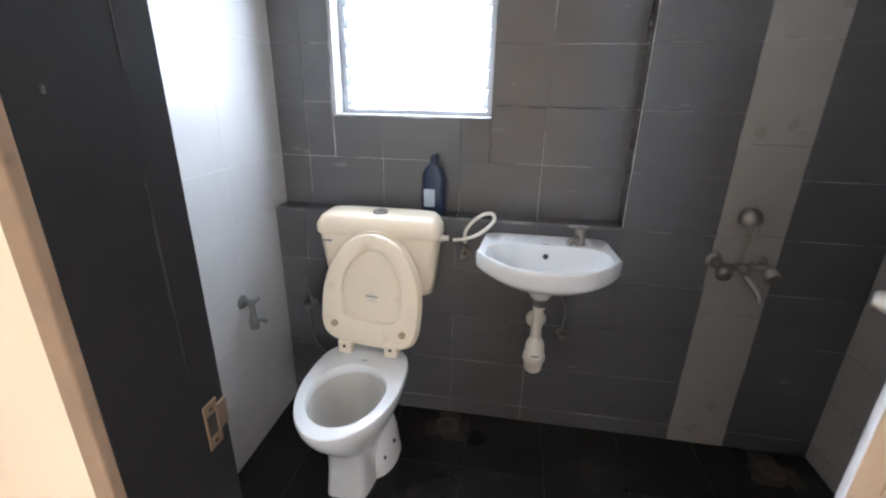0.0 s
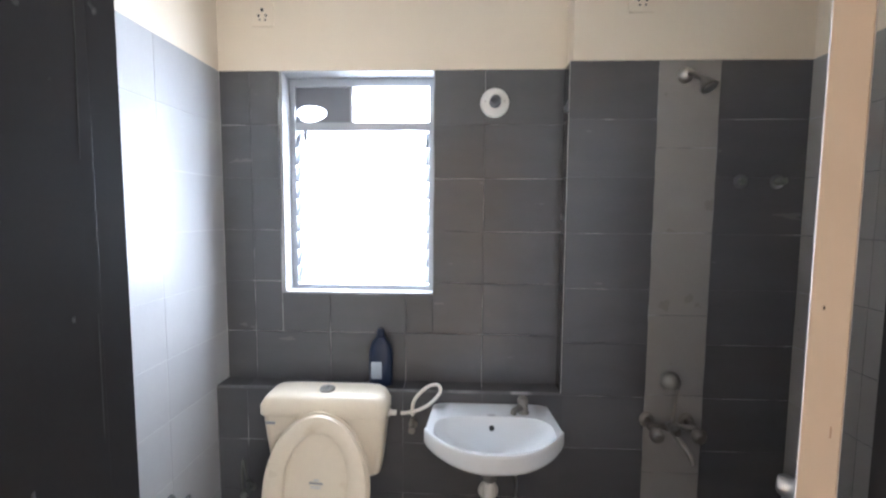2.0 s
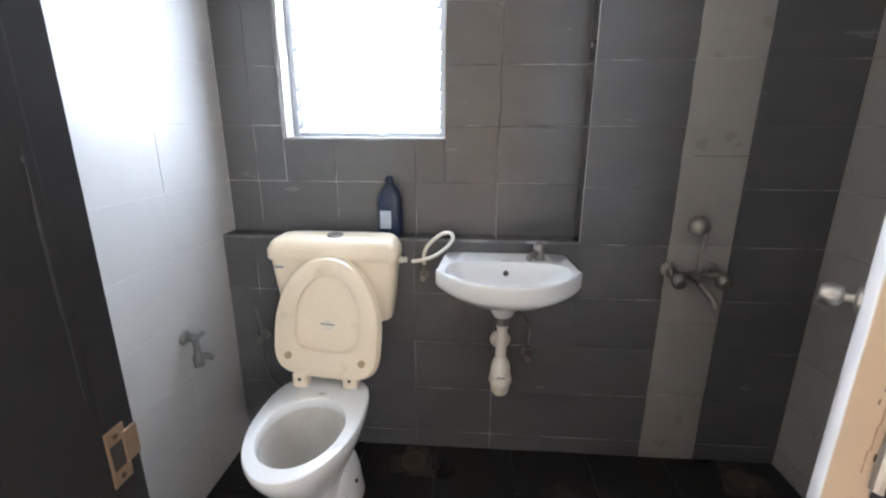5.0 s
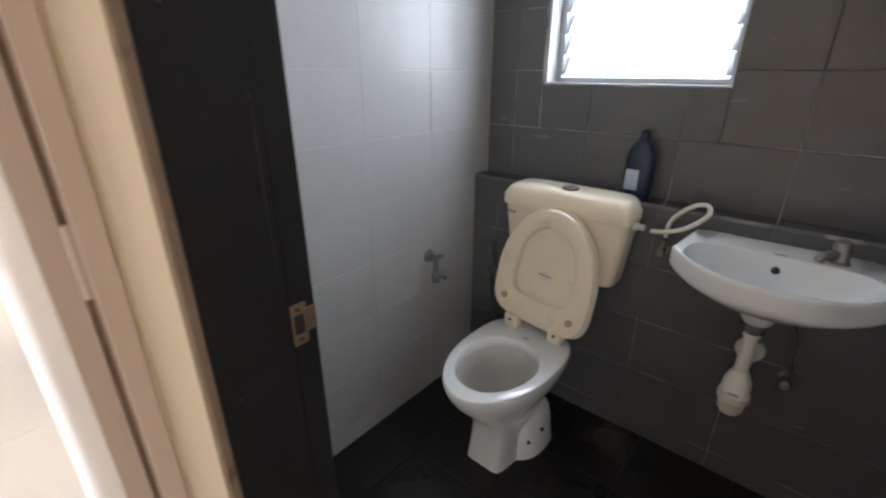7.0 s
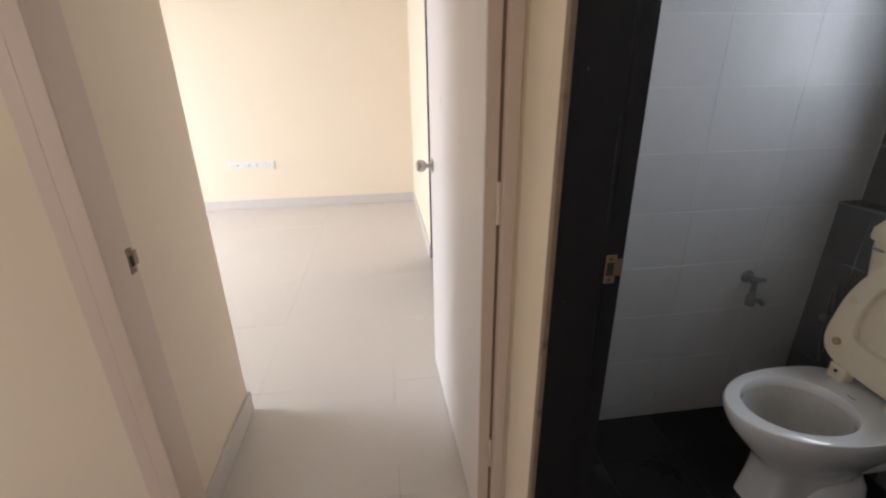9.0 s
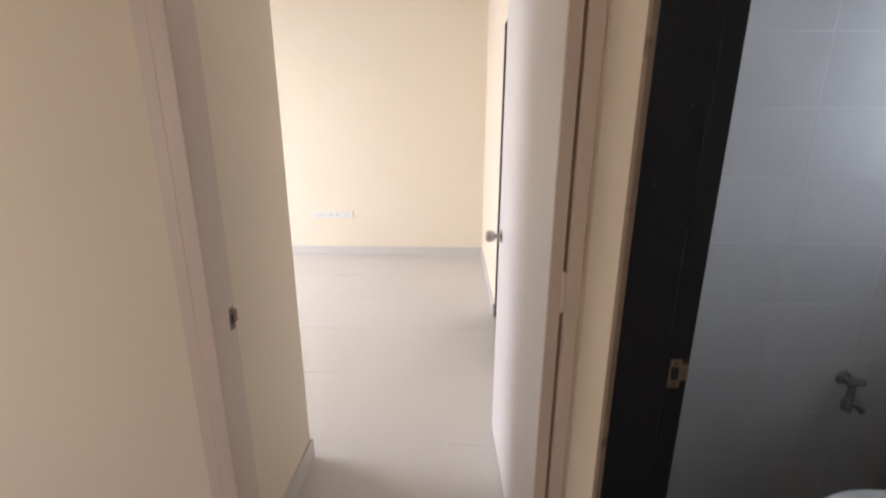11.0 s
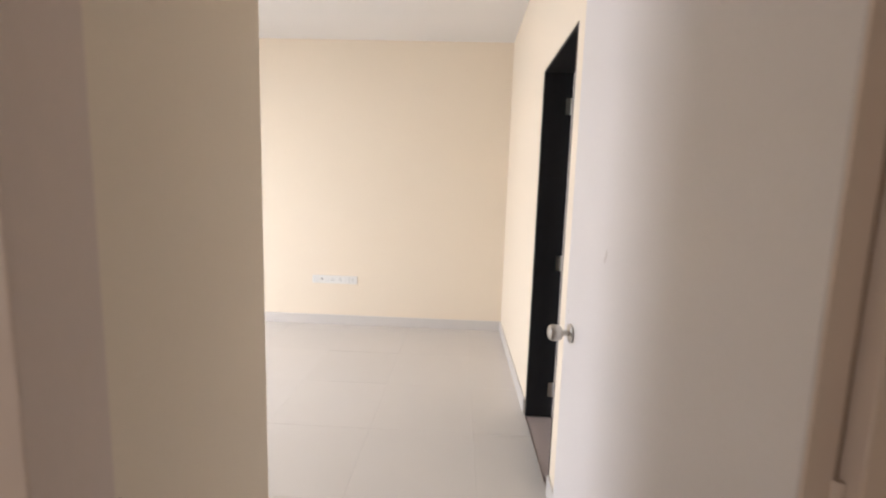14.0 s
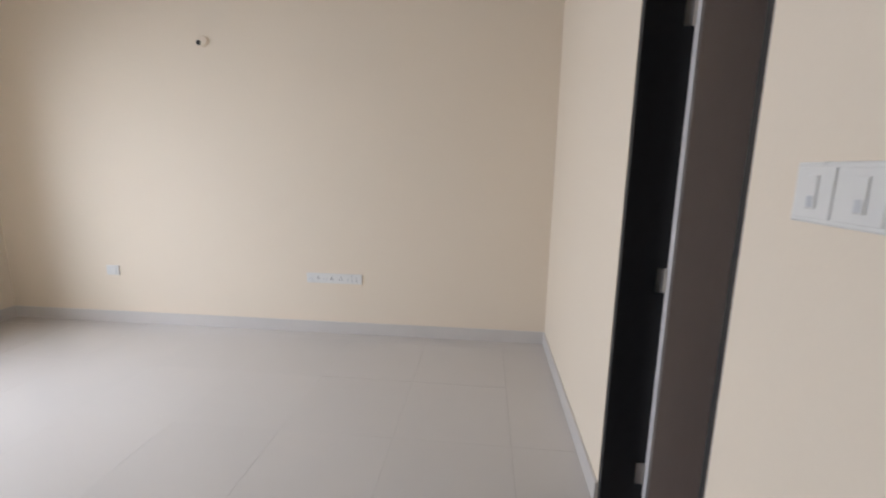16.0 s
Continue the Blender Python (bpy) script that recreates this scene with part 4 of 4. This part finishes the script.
mods = [("module_gap", 0.148, -0.036, 0.151, 0.036, 0.0006, GREY_PRINT)]
for u in (-0.205, -0.178, -0.085, -0.060, 0.115):
    mods.append(("rocker", u - 0.010, -0.020, u + 0.010, 0.022, 0.004, SWITCH_WHITE))
    mods.append(("mark", u - 0.003, -0.020, u + 0.002, 0.004, 0.0046, MARK_GREY))
for u, v in ((-0.135, 0.010), (-0.145, -0.004), (-0.125, -0.004), (-0.020, 0.010), (-0.030, -0.006), (-0.010, -0.006), (0.055, 0.012), (0.043, -0.006), (0.067, -0.006), (0.188, 0.012), (0.188, -0.012)):
    mods.append(("pin_hole", u - 0.004, v - 0.004, u + 0.004, v + 0.004, 0.001, DARK_HOLE))
board((FX, -1.497, 0.472), "long white switchboard with sockets low on the cream wall", 0.465, 0.082, mods)
board((FX, -3.46, 0.468), "blank white wiring plate low on the cream wall", 0.115, 0.084, [("module_gap", 0.030, -0.036, 0.032, 0.036, 0.0006, GREY_PRINT)])
two = []
for c in (-0.043, 0.045):
    two += [("module", c - 0.038, -0.038, c + 0.038, 0.038, 0.003, SWITCH_WHITE), ("rocker", c - 0.008, -0.024, c + 0.010, 0.026, 0.006, SWITCH_WHITE), ("mark", c - 0.006, -0.022, c + 0.006, -0.004, 0.0068, MARK_GREY)]
board((-1.847, RY, 1.352), "white double switch plate beside the second bathroom door", 0.176, 0.092, two, 0)


def lamp_point():
    s = thing("lamp_point", (FX, -2.47, 2.300), "small round lamp point with a dark wire hole on the wall", "lamp point", 90)
    out = pose(0, 0, 0, 90, 0, 0)
    part("cup", lathe([(0.040, 0), (0.040, 0.018), (0.034, 0.024), (0.010, 0.026)], out, 20), CREAM, s, smooth=True)
    part("wire_hole", lathe([(0.018, 0.025), (0.016, 0.034), (0.008, 0.036)], pose(-0.026, 0, -0.014) @ out, 12), DARK_HOLE, s, smooth=True)


lamp_point()

# ---- tiles of walls and floors ----
zs = [BF] + sorted(TOP - 0.205 * i for i in range(11) if TOP - 0.205 * i > BF + 0.02)
xs = [NX - 0.305 * i for i in range(5, -1, -1)]
WALL_N = Matrix(((1, 0, 0, 0), (0, 0, -1, 0), (0, 1, 0, 0), (0, 0, 0, 1)))     # u to +x, faces -y
WALL_E = Matrix(((0, 0, -1, 0), (-1, 0, 0, 0), (0, 1, 0, 0), (0, 0, 0, 1)))    # u to -y, faces -x
WALL_W = Matrix(((0, 0, 1, 0), (1, 0, 0, 0), (0, 1, 0, 0), (0, 0, 0, 1)))      # u to +y, faces +x
low = [z for z in zs if z < LEDGE - 0.03] + [LEDGE]
high = [LEDGE] + [z for z in zs if z > LEDGE + 0.03]


def plane(base, x=0, y=0, z=0):
    return Matrix.Translation((x, y, z)) @ base


back_low = plane(WALL_N, 0, BY + 0.0)
back_high = plane(WALL_N, 0, BYN + 0.0)
us = [BX0 + 0.009] + [x for x in xs if x > BX0 + 0.03]
lay_tiles(wall_back, back_low, us, low, GREY_TILE)
for v0, v1 in zip(high, high[1:]):
    for u0, u1 in zip(us, us[1:]):
        a, b = u0, u1
        if v1 <= WZ0 + 0.001 or u1 <= WX0 or u0 >= WX1:
            lay_tiles(wall_back, back_high, [a, b], [v0, v1], GREY_TILE)
            continue
        if a < WX0 < b:
            lay_tiles(wall_back, back_high, [a, WX0 - 0.002], [v0, v1], GREY_TILE)
        if a < WX1 < b:
            lay_tiles(wall_back, back_high, [WX1 + 0.002, b], [v0, v1], GREY_TILE)
        if v0 < WZ0 - 0.02 < v1:
            lay_tiles(wall_back, back_high, [max(a, WX0), min(b, WX1)], [v0, WZ0 - 0.002], GREY_TILE)
full = [BF] + [z for z in zs[1:]]
lay_tiles(wall_back, back_low, [NX - 0.009, 0.634], full, GREY_TILE)
lay_tiles(wall_back, back_low, [0.634, 0.848], [BF] + [TOP - 0.305 * i for i in range(6, -1, -1)], STRIP_TILE)
lay_tiles(wall_back, back_low, [0.848, BX1 - 0.009], full, GREY_TILE)
lay_tiles(wall_back, Matrix.Translation((NX, 0, 0)) @ WALL_E, [-(BYN - 0.009), -(BY - 0.009)], high, GREY_TILE)
lay_tiles(wall_back, Matrix.Translation((0, BY, LEDGE)), us, [0.0, BYN - BY - 0.009], GREY_TILE)
ys = [DW1] + [y for y in (1.265 - 0.305 * i for i in range(4, -1, -1)) if y > DW1 + 0.03] + [BY]
lay_tiles(wall_west, plane(WALL_W, BX0), ys, zs, PALE_TILE)
lay_tiles(wall_west, plane(WALL_W, BX0), [BY - 0.004, BYN - 0.009], high, PALE_TILE)
lay_tiles(wall_east, plane(WALL_E, BX1), [-y for y in reversed(ys)], zs, STRIP_TILE)
lay_tiles(floor_bath, plane(Matrix.Identity(4), 0, 0, BF - 0.009), [BX0 + 0.01] + [-0.80 + 0.305 * i for i in range(7)] + [BX1 - 0.01],
          [DW0] + [0.33 + 0.305 * i for i in range(4)] + [BY - 0.002], BATH_FLOOR)
ground_tiles = plane(Matrix.Identity(4), 0, 0, -0.009)
fx = [FX] + [-4.385 + 0.605 * i for i in range(7) if -4.385 + 0.605 * i < LX - 0.1] + [-0.66]
fy = [SY] + [-4.37 + 0.608 * i for i in range(9) if -4.37 + 0.608 * i < RY - 0.05] + [RY]
for u0, u1 in zip(fx, fx[1:]):
    for v0, v1 in zip(fy, fy[1:]):
        if u0 > RETX - 0.3 and v1 < RETY - 0.05:
            continue
        lay_tiles(floor_main, ground_tiles, [u0, u1], [v0, v1], FLOOR_TILE, gap=0.0008, uneven=0.0003)
lay_tiles(floor_main, ground_tiles, [-0.66, -0.2, 0.405, 1.01, 1.5], [-4.7, -4.36, -3.75, -3.15, -2.54, -1.94, -1.33, -0.73, -0.12, DW0], FLOOR_TILE, gap=0.0008, uneven=0.0003)
